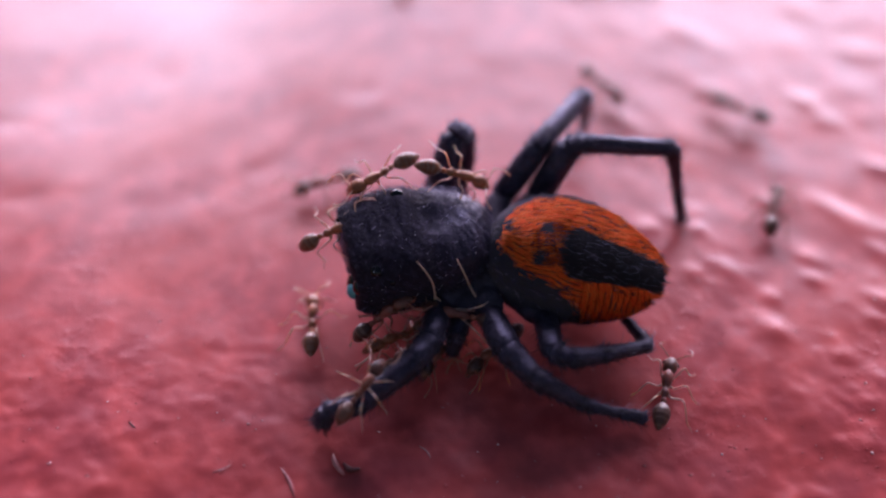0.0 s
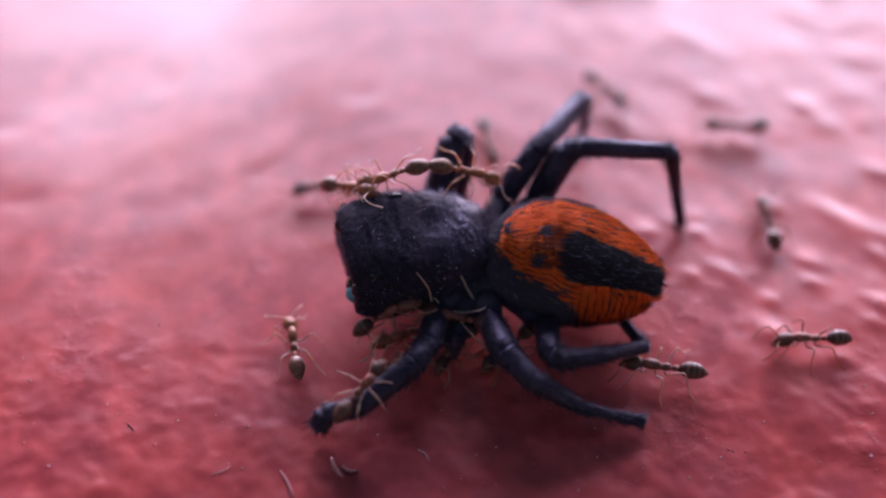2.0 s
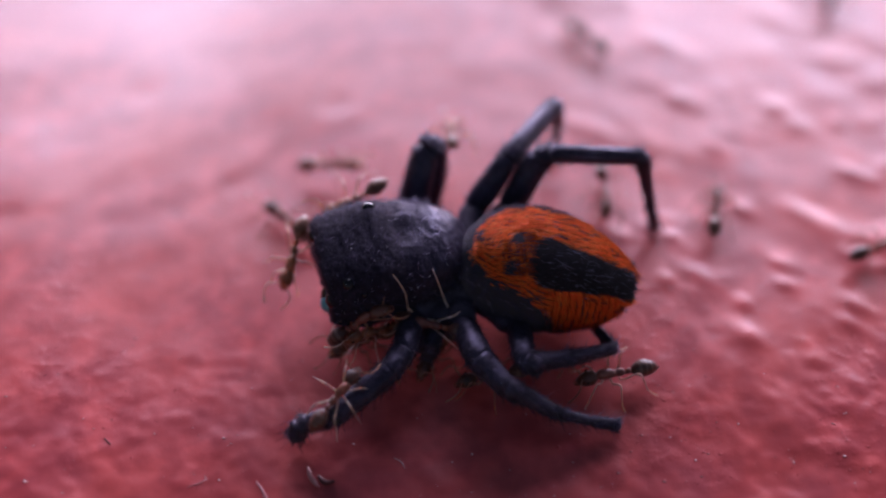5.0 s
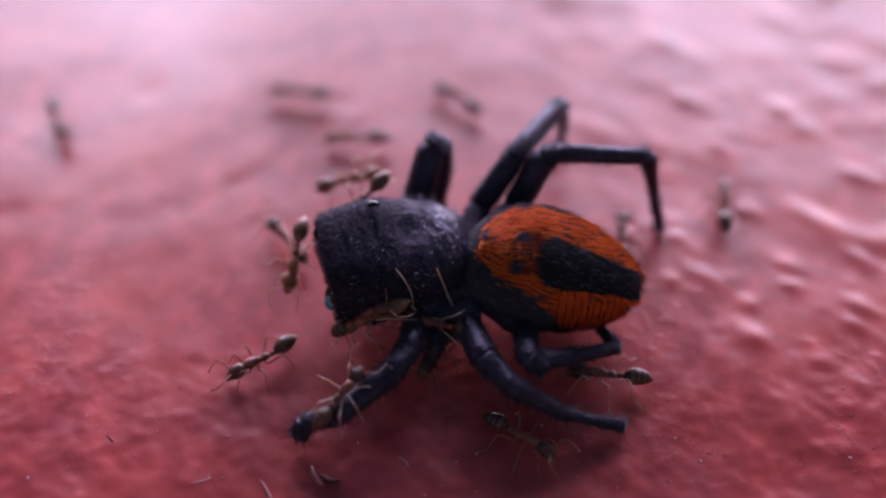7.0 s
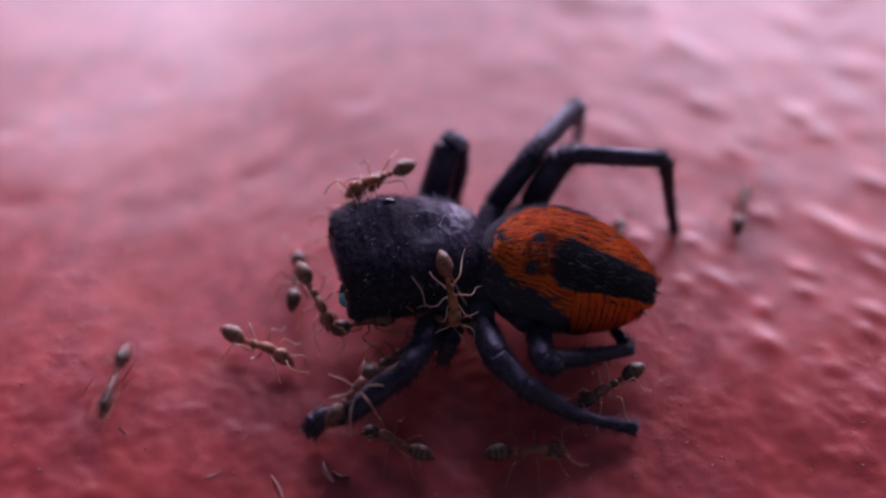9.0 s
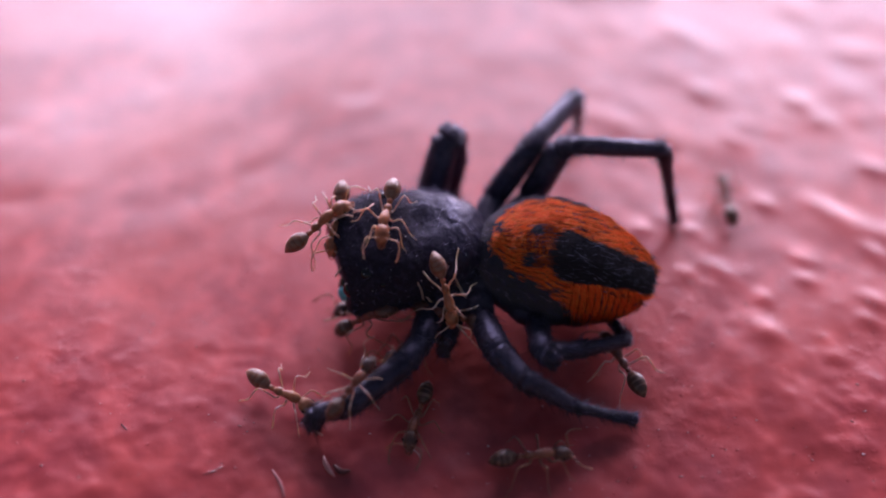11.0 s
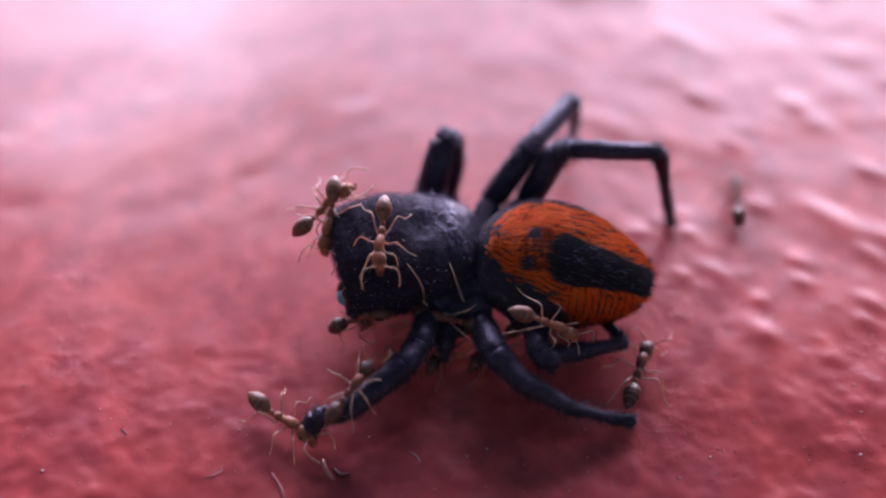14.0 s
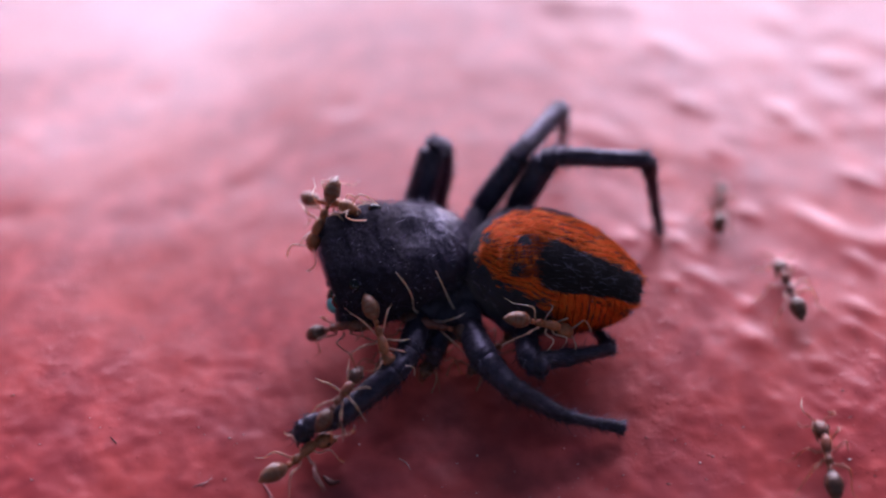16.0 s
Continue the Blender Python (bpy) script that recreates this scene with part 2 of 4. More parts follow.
def blob(bm, c, r, n=14, m=9, dent=0.0, seed=0.0, turn=None, mat=0):
    """An ellipsoid, dented by noise."""
    rows = []
    for i in range(m + 1):
        th = math.pi * i / m
        row = []
        for k in range(n if 0 < i < m else 1):
            ph = 2 * math.pi * k / n
            v = Vector((math.cos(th), math.sin(th) * math.cos(ph), math.sin(th) * math.sin(ph)))
            s = 1 + dent * noise.noise(v * 1.7 + Vector((seed, seed, seed)))
            v = Vector((v.x * r[0], v.y * r[1], v.z * r[2])) * s
            if turn is not None:
                v = turn @ v
            row.append(bm.verts.new(Vector(c) + v))
        rows.append(row)
    for a, b in zip(rows, rows[1:]):
        for k in range(n):
            vs = [a[k % len(a)], b[k % len(b)], b[(k + 1) % len(b)], a[(k + 1) % len(a)]]
            vs = [v for i, v in enumerate(vs) if v not in vs[:i]]
            bm.faces.new(vs).material_index = mat
    return bm


def strand(bm, p, d, length, width, mat=0, droop=None):
    """One hair: a thin three-sided spike."""
    u, v = side_frame(d)
    tip = p + d.normalized() * length + (droop or Vector((0, 0, 0)))
    base = [bm.verts.new(p + (u * math.cos(a) + v * math.sin(a)) * width) for a in (0.5, 2.6, 4.7)]
    t = bm.verts.new(tip)
    for k in range(3):
        bm.faces.new((base[k], base[(k + 1) % 3], t)).material_index = mat


# ---- the painted ground: one sheet, fine where the camera is, wide beyond ----
def ease(v, lo, hi):
    v = min(max((v - lo) / (hi - lo), 0), 1)
    return v * v * (3 - 2 * v)


def lean(x, y):
    """The slab bellies out: it falls away on the near side and along both flanks, in mm."""
    return -(y + 1) * (0.073 * ease(-x, 1.5, 12.5) + 0.029 * ease(x, 4, 15)) - 0.007 * min(max(-y - 1, 0), 12) ** 2


# the thickest drops of paint beside the spider: x, y, radius in mm, how long drawn out
THICK_DROPS = [(8.59, 0.35, 0.2, 2.0), (11.36, -0.06, 0.14, 1.3), (9.76, -2.08, 0.2, 1.5), (12.5, -3.76, 0.17, 1.4), (11.5, -2.99, 0.11, 1.2), (11.42, -2.3, 0.09, 1.1), (13.31, -0.87, 0.18, 1.8), (12.9, -1.62, 0.13, 1.3), (9.87, -0.78, 0.14, 1.2), (11.37, 0.86, 0.14, 1.5), (7.59, 0.21, 0.12, 1.3), (10.63, 3.27, 0.17, 1.3), (13.85, 1.15, 0.18, 1.6), (13.04, 2.71, 0.25, 2.6), (8.08, 1.98, 0.13, 1.3), (9.43, 8.86, 0.2, 1.3), (13.13, 8.24, 0.2, 1.4), (10.26, 6.3, 0.19, 1.6), (14.84, 5.02, 0.21, 1.5)]


def scatter_drops():
    """Round and drawn-out drops of thick paint: crowded on one side, sparse and flat on the other. Sorted into cells of 2 mm."""
    rng = random.Random(77)
    cells = {}

    def lay(x, y, r, long, high, turn):
        drop = (x, y, r, r * long, high, math.cos(turn), math.sin(turn))
        reach = 3 * r * long
        for cx in range(math.floor((x - reach) / 2), math.floor((x + reach) / 2) + 1):
            for cy in range(math.floor((y - reach) / 2), math.floor((y + reach) / 2) + 1):
                cells.setdefault((cx, cy), []).append(drop)

    for x, y, r, long in THICK_DROPS:
        lay(x, y, 1.3 * r, long, 0.36 * r, -0.75)
    for i in range(2600):
        x, y = rng.uniform(-20, 24), rng.uniform(-10, 30)
        side = ease(x + 0.30 * y, 3.0, 9.5)
        crowd = noise.noise(Vector((0.22 * x + 4, 0.22 * y, 3.0)))
        if rng.random() > 0.12 + 0.52 * side * ease(crowd, -0.35, 0.30):
            continue
        r = rng.choice((0.11, 0.13, 0.16, 0.19, 0.24, 0.30)) * rng.uniform(0.85, 1.2)
        long = rng.uniform(1.0, 1.5) if rng.random() < 0.75 else rng.uniform(1.5, 2.4)
        high = r * (0.06 + 0.24 * side) * rng.uniform(0.3, 1.2)
        if side < 0.4:
            r, high = r * 1.3, high * 0.9
        high *= 1 - 0.5 * ease(y, 2, 11)
        turn = (-0.75 if side > 0.3 else 0.8) + rng.uniform(-0.6, 0.6)
        if abs(x - 11) < 4.5 and abs(y - 1) < 6:
            high *= 0.45
        lay(x, y, r * (1 + 0.3 * side), long, high, turn)
    return cells


DROPS = scatter_drops()


def relief(x, y):
    """Height of the paint in mm: soft waves, thick runs and drops of paint on one side, a grainy near side."""
    v = Vector((x, y, 0))
    far = max(abs(x) - 22, abs(y - 6) - 24, 0)
    if far > 40:
        return 0.0
    h = 0.10 * noise.noise(v * 0.09) + 0.04 * noise.noise(v * 0.27 + Vector((7, 3, 1)))
    side = ease(x + 0.35 * y, 2.0, 10.0)
    u, w = 0.72 * x - 0.69 * y, 0.69 * x + 0.72 * y
    b = noise.noise(Vector((u * 0.30 + 11, w * 0.62, 2.0)))
    h += 0.030 * side * b * (1 - 0.5 * ease(y, 3, 12))
    b = noise.noise(Vector((u * 0.75 + 3, w * 1.25, 9.0)))
    h += 0.010 * side * b
    b = noise.noise(Vector((w * 0.50 + 5, u * 0.85, 4.0)))
    h += 0.015 * (1 - side) * b
    b = noise.noise(Vector((x * 0.75 + 2, y * 0.75, 6.0)))
    h -= 0.050 * (1 - 0.5 * side) * ease(y, -2, 3) * max(b - 0.28, 0)
    b = noise.noise(Vector((w * 0.9 + 1, u * 1.7, 8.0)))
    h += 0.004 * b
    for cx, cy, r, rl, high, c, q in DROPS.get((math.floor(x / 2), math.floor(y / 2)), ()):
        dx, dy = x - cx, y - cy
        k = ((dx * c + dy * q) / rl) ** 2 + ((dy * c - dx * q) / r) ** 2
        if k < 8:
            h += high * math.exp(-0.5 * k)
    fore = ease(-y, 0.5, 5.5)
    h += (0.003 + 0.017 * fore) * noise.noise(v * 2.9) + 0.034 * fore * noise.noise(v * 1.15 + Vector((1, 5, 8)))
    h -= 0.035 * fore * max(noise.noise(v * 1.9 + Vector((6, 2, 4))) - 0.35, 0)
    return (h + lean(x, y)) * max(0, 1 - far / 40)


def graded(lo, hi, step, reach):
    inner = list(np.arange(lo, hi + step / 2, step))
    out, s = [], step
    while (out[-1] if out else 0) < reach:
        s *= 1.5
        out.append((out[-1] if out else 0) + s)
    return [lo - o for o in reversed(out)] + inner + [hi + o for o in out]


def build_ground():
    xs, ys = graded(-18, 20, 0.11, 40000), graded(-10, 24, 0.11, 40000)
    verts = [(x * MM, y * MM, relief(x, y) * MM) for y in ys for x in xs]
    nx = len(xs)
    faces = [(j * nx + i, j * nx + i + 1, (j + 1) * nx + i + 1, (j + 1) * nx + i) for j in range(len(ys) - 1) for i in range(nx - 1)]
    me = bpy.data.meshes.new("ground")
    me.from_pydata(verts, [], faces)
    me.polygons.foreach_set("use_smooth", [True] * len(me.polygons))
    me.materials.append(red_paint)
    tagged(new("ground", me), "glossy red painted ground with bumps and fine grit", "ground", kind="structure")


build_ground()


def build_grit():
    """Fine sand grains caught on the paint, thickest on the near side."""
    rng = random.Random(12)
    bm = bmesh.new()
    for i in range(3000):
        x = rng.uniform(-13, 14)
        y = -8.5 + 9 * rng.random() ** 1.9
        if rng.random() > (0.34 + 0.66 * ease(x, -1, 7)) * ease(noise.noise(Vector((0.8 * x, 0.8 * y, 5.0))), -0.35, 0.35):
            continue
        r = rng.choice((0.009, 0.011, 0.014, 0.017, 0.021, 0.026)) * rng.uniform(0.7, 1.2)
        if rng.random() < 0.03:
            r *= 1.7
        kind = rng.choice((0, 0, 0, 2, 2, 2, 2, 1))
        r *= (1.0, 0.7, 0.95)[kind]
        blob(bm, (x, y, relief(x, y) + r * (0.3 if kind == 0 else 0.0)), (r * rng.uniform(0.8, 1.8), r * rng.uniform(0.5, 1), r * 0.6), 6, 4, 1.1, i * 0.37, None, kind)
    me = mesh_of("grit", bm, [pale_bit, dark_bit, red_paint])
    tagged(new("grit", me), "pale and dark sand grains on the red paint", "grit", kind="stuff")


build_grit()


def build_fibre(pts, mats, label, n=6):
    base = Vector(pts[0][:3])
    bm = limb([(p[0] - base.x, p[1] - base.y, p[2] - base.z + 0.0, p[3]) for p in pts], n, 4)
    ob = new("fibre", mesh_of("fibre", bm, mats))
    ob.location = (base.x * MM, base.y * MM, (relief(base.x, base.y) + base.z) * MM)
    tagged(ob, label, "debris", "bits of debris on the paint")


build_fibre([(-6.60, -6.86, 0.01, 0.008), (-6.31, -6.75, 0.01, 0.014), (-6.11, -6.61, 0.01, 0.008)], pale_bit, "thin pale fibre lying on the red paint")
build_fibre([(-0.98, -5.98, 0.01, 0.010), (-0.77, -6.12, 0.01, 0.016), (-0.66, -6.33, 0.01, 0.010)], pale_bit, "short pale curled fibre on the paint")
build_fibre([(-3.36, -6.24, 0.04, 0.030), (-3.31, -6.45, 0.06, 0.062), (-3.20, -6.66, 0.06, 0.066), (-3.04, -6.84, 0.03, 0.030)], paint_flake, "curled pale paint flake on the red paint")
build_fibre([(-3.06, -6.50, 0.02, 0.040), (-2.86, -6.70, 0.03, 0.090), (-2.62, -6.66, 0.02, 0.040)], dark_bit, "dark scab of dirt beside a paint flake")
build_fibre([(-4.76, -6.66, 0.01, 0.014), (-4.60, -6.88, 0.02, 0.028), (-4.45, -7.15, 0.02, 0.040), (-4.34, -7.47, 0.01, 0.020)], paint_flake, "thin pale bristle on the red paint")
build_fibre([(-9.10, -5.40, 0.02, 0.018), (-8.91, -5.58, 0.02, 0.018)], dark_bit, "small dark crumb in the red paint")



# ---- the dead jumping spider ----
def body_frame(p0, p1, roll):
    """Pose with +x from p0 to p1 (mm), +z up, then rolled about its own length by roll degrees."""
    a = (Vector(p1) - Vector(p0)).normalized()
    y = Vector((0, 0, 1)).cross(a).normalized()
    z = a.cross(y)
    m = Matrix((a, y, z)).transposed().to_4x4()
    return Matrix.Translation(Vector(p0) * MM) @ m @ Matrix.Rotation(radians(roll), 4, "X")


spider = thing("spider", "dead black jumping spider with orange-red abdomen lying on red paint", "spider")

# carapace: +x runs from the pedicel to the face
CL = 4.5


def carapace_ring(s):
    """At s from 0 (rear) to 1 (face): half width, top, bottom, squareness."""
    w = np.interp(s, [0, 0.06, 0.2, 0.4, 0.6, 0.8, 0.94, 1.0], [0.55, 0.98, 1.40, 1.64, 1.74, 1.73, 1.65, 1.50])
    top = np.interp(s, [0, 0.06, 0.2, 0.4, 0.6, 0.8, 0.94, 1.0], [0.30, 0.62, 1.06, 1.36, 1.50, 1.46, 1.38, 1.18])
    bot = np.interp(s, [0, 0.06, 0.2, 0.5, 0.8, 0.94, 1.0], [-0.4, -0.7, -1.05, -1.2, -1.15, -1.0, -0.7])
    sq = np.interp(s, [0, 0.3, 0.7, 1.0], [2.3, 2.5, 3.1, 3.0])
    return w, top, bot, sq


def carapace_point(s, a):
    w, top, bot, sq = carapace_ring(s)
    c, q = math.cos(a), math.sin(a)
    k = (abs(c) ** sq + abs(q) ** sq) ** (-1 / sq)
    z = q * k
    return Vector((s * CL, w * c * k, z * (top if z > 0 else -bot)))


def build_carapace():
    bm = bmesh.new()
    n, steps = 64, [0, 0.02, 0.05, 0.09] + list(np.linspace(0.13, 0.9, 44)) + [0.94, 0.97, 0.99, 1.0]
    rings = []
    for s in steps:
        ring = []
        for k in range(n):
            p = carapace_point(s, 2 * math.pi * k / n)
            p = p * (1 + 0.035 * noise.noise(p * 1.3) + 0.026 * noise.noise(p * 4.2) + 0.008 * noise.noise(p * 9))
            for side in (1, -1):
                d = (p - Vector((0.61 * CL, side * 1.08, 1.42))).length
                p += Vector((0, side * 0.5, 0.85)) * 0.10 * math.exp(-(d / 0.30) ** 2)
            d = (p - Vector((0.44 * CL, 0, 1.35))).length
            p.z -= 0.15 * math.exp(-(d / 0.45) ** 2)
            d = abs(p.x - 0.47 * CL) / 0.30
            if p.z > 0.4:
                p.z -= 0.10 * math.exp(-d * d) * min(abs(p.y) / 0.9, 1)
            ring.append(bm.verts.new(p))
        rings.append(ring)
    for a, b in zip(rings, rings[1:]):
        for k in range(n):
            bm.faces.new((a[k], a[(k + 1) % n], b[(k + 1) % n], b[k]))
    bm.faces.new(list(reversed(rings[0])))
    bm.faces.new(rings[-1])
    return bm


CARAPACE = body_frame((1.22, 0.10, 2.10), (-3.10, -1.10, 1.95), -10)
carapace = part("carapace", build_carapace(), carapace_skin, spider, "black hairy carapace with a dull violet sheen", CARAPACE)


def eye_bm(r):
    return blob(bmesh.new(), (0, 0, 0), (r, r, r), 16, 10)


def add_eyes():
    # eye_teal ball: the front eye's teal reflection, put in as colour
    rows = [("front_eye", 0.95, 0.56, -0.34, 0.40, eye_dark, "large glossy black front eye"), ("pupil", 0.99, 0.78, -0.34, 0.28, eye_teal, "teal gleam of the front eye"),
            ("front_eye", 0.90, -0.38, -0.55, 0.36, eye_dark, "large glossy black front eye"),
            ("side_eye", 0.97, 1.12, 0.45, 0.24, eye_dark, ""), ("side_eye", 0.97, -1.12, 0.45, 0.24, eye_dark, ""),
            ("rear_eye", 0.86, 1.08, 1.08, 0.22, eye_dark, "glossy black rear eye"), ("rear_eye", 0.61, -1.06, 1.31, 0.22, eye_dark, "glossy black rear eye"),
            ("small_eye", 0.78, 1.48, 0.98, 0.09, eye_dark, ""), ("small_eye", 0.78, -1.48, 0.98, 0.09, eye_dark, "")]
    for name, s, y, z, r, mat, label in rows:
        part(name, eye_bm(r), mat, carapace, label, pose(s * CL * MM, y * MM, z * MM))


add_eyes()


def carapace_hair():
    rng = random.Random(5)
    bm = bmesh.new()
    for i in range(7000):
        s, a = rng.uniform(0.03, 0.99), rng.uniform(-0.5, math.pi + 0.5)
        p = carapace_point(s, a)
        bare = s < 0.5 and p.z > 0.1
        if bare and rng.random() < 0.70:
            continue
        nrm = (carapace_point(s, a + 0.02) - carapace_point(s, a - 0.02)).cross(carapace_point(s + 0.005, a) - carapace_point(s - 0.005, a)).normalized()
        if nrm.dot(Vector((0, p.y, p.z))) < 0:
            nrm.negate()
        d = Vector((rng.uniform(-0.9, 0.3), rng.uniform(-0.5, 0.5), 0)) + nrm * rng.uniform(0.25, 0.8)
        if s > 0.9:
            d = d + Vector((rng.uniform(0.3, 1.2), 0, 0.2))
        strand(bm, p - nrm * 0.01, d, rng.uniform(0.08, 0.26), 0.007, rng.choices((0, 1, 2), (0.30, 0.06, 0.64) if bare else (0.83, 0.02, 0.15))[0])
    return bm


tagged(part("hair", carapace_hair(), [head_hair, grey_hair, violet_hair], carapace, "short black and violet-grey hair"), kind="stuff")


def carapace_glints():
    """White specks set in the fur of the head as its small glints, thickest on the flank."""
    rng = random.Random(31)
    bm = bmesh.new()
    for i in range(46):
        s, a = rng.uniform(0.1, 0.97), rng.choice((rng.uniform(-0.4, math.pi + 0.4), rng.uniform(0.2, 1.0)))
        r = rng.choice((0.007, 0.009, 0.011, 0.013, 0.017))
        p = carapace_point(s, a)
        blob(bm, p + p.normalized() * 0.05, (r, r * rng.uniform(0.6, 1.4), r), 6, 4, 0.5, i * 0.61)
    return bm


white_glint = material("white_glint", (0.62, 0.60, 0.66), 0.3)
tagged(part("dust", carapace_glints(), white_glint, carapace, "fine white specks set in as glints"), kind="stuff")

# jaws and feelers under the face
for side in (1, -1):
    bm = bmesh.new()
    limb([(3.9, side * 0.42, -0.5, 0.40), (3.95, side * 0.42, -0.95, 0.36), (3.85, side * 0.4, -1.35, 0.20)], 12, 3, 0.05, bm)
    part("jaw", bm, leg_cuticle, carapace)
    bm = bmesh.new()
    limb([(3.3, side * 0.9, -0.9, 0.20), (3.8, side * 0.95, -0.95, 0.18), (4.05, side * 0.85, -1.25, 0.15), (3.95, side * 0.7, -1.5, 0.11)], 10, 4, 0.05, bm)
    part("feeler", bm, leg_cuticle, carapace)

# abdomen: +x runs from the pedicel to the spinnerets
AL = 5.31


def abdomen_ring(s):
    r = np.interp(s, [0, 0.03, 0.1, 0.22, 0.36, 0.5, 0.65, 0.8, 0.9, 0.96, 1.0], [0.2, 0.72, 1.22, 1.66, 1.84, 1.84, 1.68, 1.34, 1.0, 0.70, 0.26])
    return r * 0.935


def abdomen_point(s, a):
    r = abdomen_ring(s)
    c, q = math.cos(a), math.sin(a)
    return Vector((s * AL, r * 1.04 * c, r * (0.90 if q > 0 else 0.86) * q))


def pattern(s, a):
    """0 orange, 1 rust, 2 black, by place on the abdomen; a is 90 degrees along the middle of the back."""
    side = (a - math.pi / 2)
    p = abdomen_point(s, a)
    lat = p.y
    j = 0.10 * noise.noise(p * 2.6) + 0.06 * noise.noise(p * 7) + 0.07 * noise.noise(Vector((p.x * 1.2, p.y * 9, p.z * 9)))
    limit = np.interp(s, [0, 0.08, 0.2, 0.45, 0.6, 1.0], [0.3, 0.8, 1.0, 1.05, 1.4, 1.75])
    if side > 0:
        limit = np.interp(s, [0, 0.08, 0.2, 0.4, 0.5, 0.62, 1.0], [0.25, 0.42, 0.50, 0.57, 0.78, 1.25, 1.7])
    if s < 0.10 + j * 0.5 or abs(side) > limit + j * 2:
        return 2
    stripe = np.interp(s, [0.39, 0.41, 0.45, 0.52, 0.6, 0.8, 1.0], [0.0, 0.56, 0.70, 0.74, 0.70, 0.52, 0.36])
    stripe *= 0.84 if lat > 0 else 1.04
    if s > 0.395 and abs(lat) < stripe + j * 0.8:
        return 2
    for y in (0.42, -0.42):
        if (s * AL - 0.30 * AL) ** 2 + (lat - y) ** 2 < (0.17 + j * 0.3) ** 2:
            return 2
    q = math.sqrt((s * AL - 0.335 * AL) ** 2 + (lat * 0.78) ** 2)
    if q < 0.50 + j:
        ripple = math.sin(p.x * 30 + lat * 9 + 7 * j)
        if q > 0.36 or ripple > -0.55:
            return 2 if ripple > 0.6 else 1
    warp = noise.noise(p * 0.9) * 1.2 + noise.noise(p * 2.3 + Vector((5, 0, 0))) * 0.5 + noise.noise(p * 5.0) * 0.30 + noise.noise(p * 11) * 0.12
    if rear_flank(p, stripe):
        line = math.sin(p.x * 32 + lat * 2.5 + warp * 2.4)
    else:
        line = math.sin((lat + p.z * 0.4) * 36 + warp * 6.0 + p.x * 2.2)
    line += 0.55 * noise.noise(p * 4.5 + Vector((3, 3, 3))) + 0.4 * noise.noise(p * 9) + 0.4 * noise.noise(p * 1.1) - 0.12 * (1 - min(s / 0.4, 1))
    return 2 if line > 1.12 else 1 if line > 0.84 else 0


def rear_flank(p, stripe=0.5):
    return p.x > AL * (0.55 + 0.12 * noise.noise(p * 3.1)) and p.y < -stripe


def build_abdomen():
    bm = bmesh.new()
    n, steps = 260, [0, 0.012] + list(np.linspace(0.03, 0.97, 190)) + [0.988, 1.0]
    rings = []
    for s in steps:
        ring = []
        for k in range(n):
            p = abdomen_point(s, 2 * math.pi * k / n)
            ring.append(bm.verts.new(p * (1 + 0.012 * noise.noise(p * 1.6)) + Vector((0, 0, (0.014 if s > 0.4 else 0.006) * math.sin(s * AL * 29)))))
        rings.append(ring)
    for i, (a, b) in enumerate(zip(rings, rings[1:])):
        for k in range(n):
            f = bm.faces.new((a[k], a[(k + 1) % n], b[(k + 1) % n], b[k]))
            f.material_index = pattern((steps[i] + steps[i + 1]) / 2, 2 * math.pi * (k + 0.5) / n)
    bm.faces.new(list(reversed(rings[0]))).material_index = 2
    bm.faces.new(rings[-1]).material_index = 2
    return bm


rust_scales = mottle(material("rust_scales", (0.2, 0.03, 0.006), 0.75, spec=0.06), (0.08, 0.012, 0.003), (0.22, 0.032, 0.006), 5000)
ABDOMEN = body_frame((0.91, -0.31, 2.05), (6.07, -1.52, 1.60), 27)
abdomen = part("abdomen", build_abdomen(), [orange_scales, rust_scales, black_cuticle], spider, "orange-red furry abdomen with a black central stripe", ABDOMEN)


def abdomen_hair():
    rng = random.Random(8)
    bm = bmesh.new()
    for i in range(34000):
        s, a = rng.uniform(0.02, 0.985), rng.uniform(-0.6, math.pi + 0.6)
        p = abdomen_point(s, a)
        nrm = Vector((0, p.y, p.z)).normalized() + Vector((np.interp(s, [0, 0.4, 1], [-0.6, 0, 0.9]), 0, 0))
        nrm.normalize()
        wave = noise.noise(p * 1.8)
        d = Vector((1.0, 0.6 * wave + rng.uniform(-0.12, 0.12), 0))
        if rear_flank(p, 0.52):
            d = Vector((0.35 + 0.2 * wave, math.copysign(1.0, p.y) + rng.uniform(-0.2, 0.2), -0.8))
        d = (d - nrm * d.dot(nrm)).normalized() + nrm * rng.uniform(0.12, 0.5)
        mat = pattern(s, a)
        if mat == 0 and rng.random() < 0.42:
            mat = rng.choice((1, 4, 4, 4, 4))
        if mat == 2 and rng.random() < 0.15:
            mat = 5
        stripe = mat in (2, 5) and s > 0.4 and abs(p.y) < 0.8 and p.z > 0
        if stripe:
            mat = 6
            d = Vector((1.0, rng.uniform(-0.5, 0.5), 0)) + nrm * rng.uniform(0.05, 0.25)
        if mat in (2, 5, 6) and (rng.random() < 0.02 or stripe and math.sin(p.x * 29 + 0.6 * wave) > 0.88 and rng.random() < 0.13):
            mat = 3
        strand(bm, p + nrm * 0.012, d, rng.uniform(0.12, 0.30) if rng.random() < (0.95 if mat < 2 else 0.9) else rng.uniform(0.3, 0.5), 0.010, mat)
    return bm


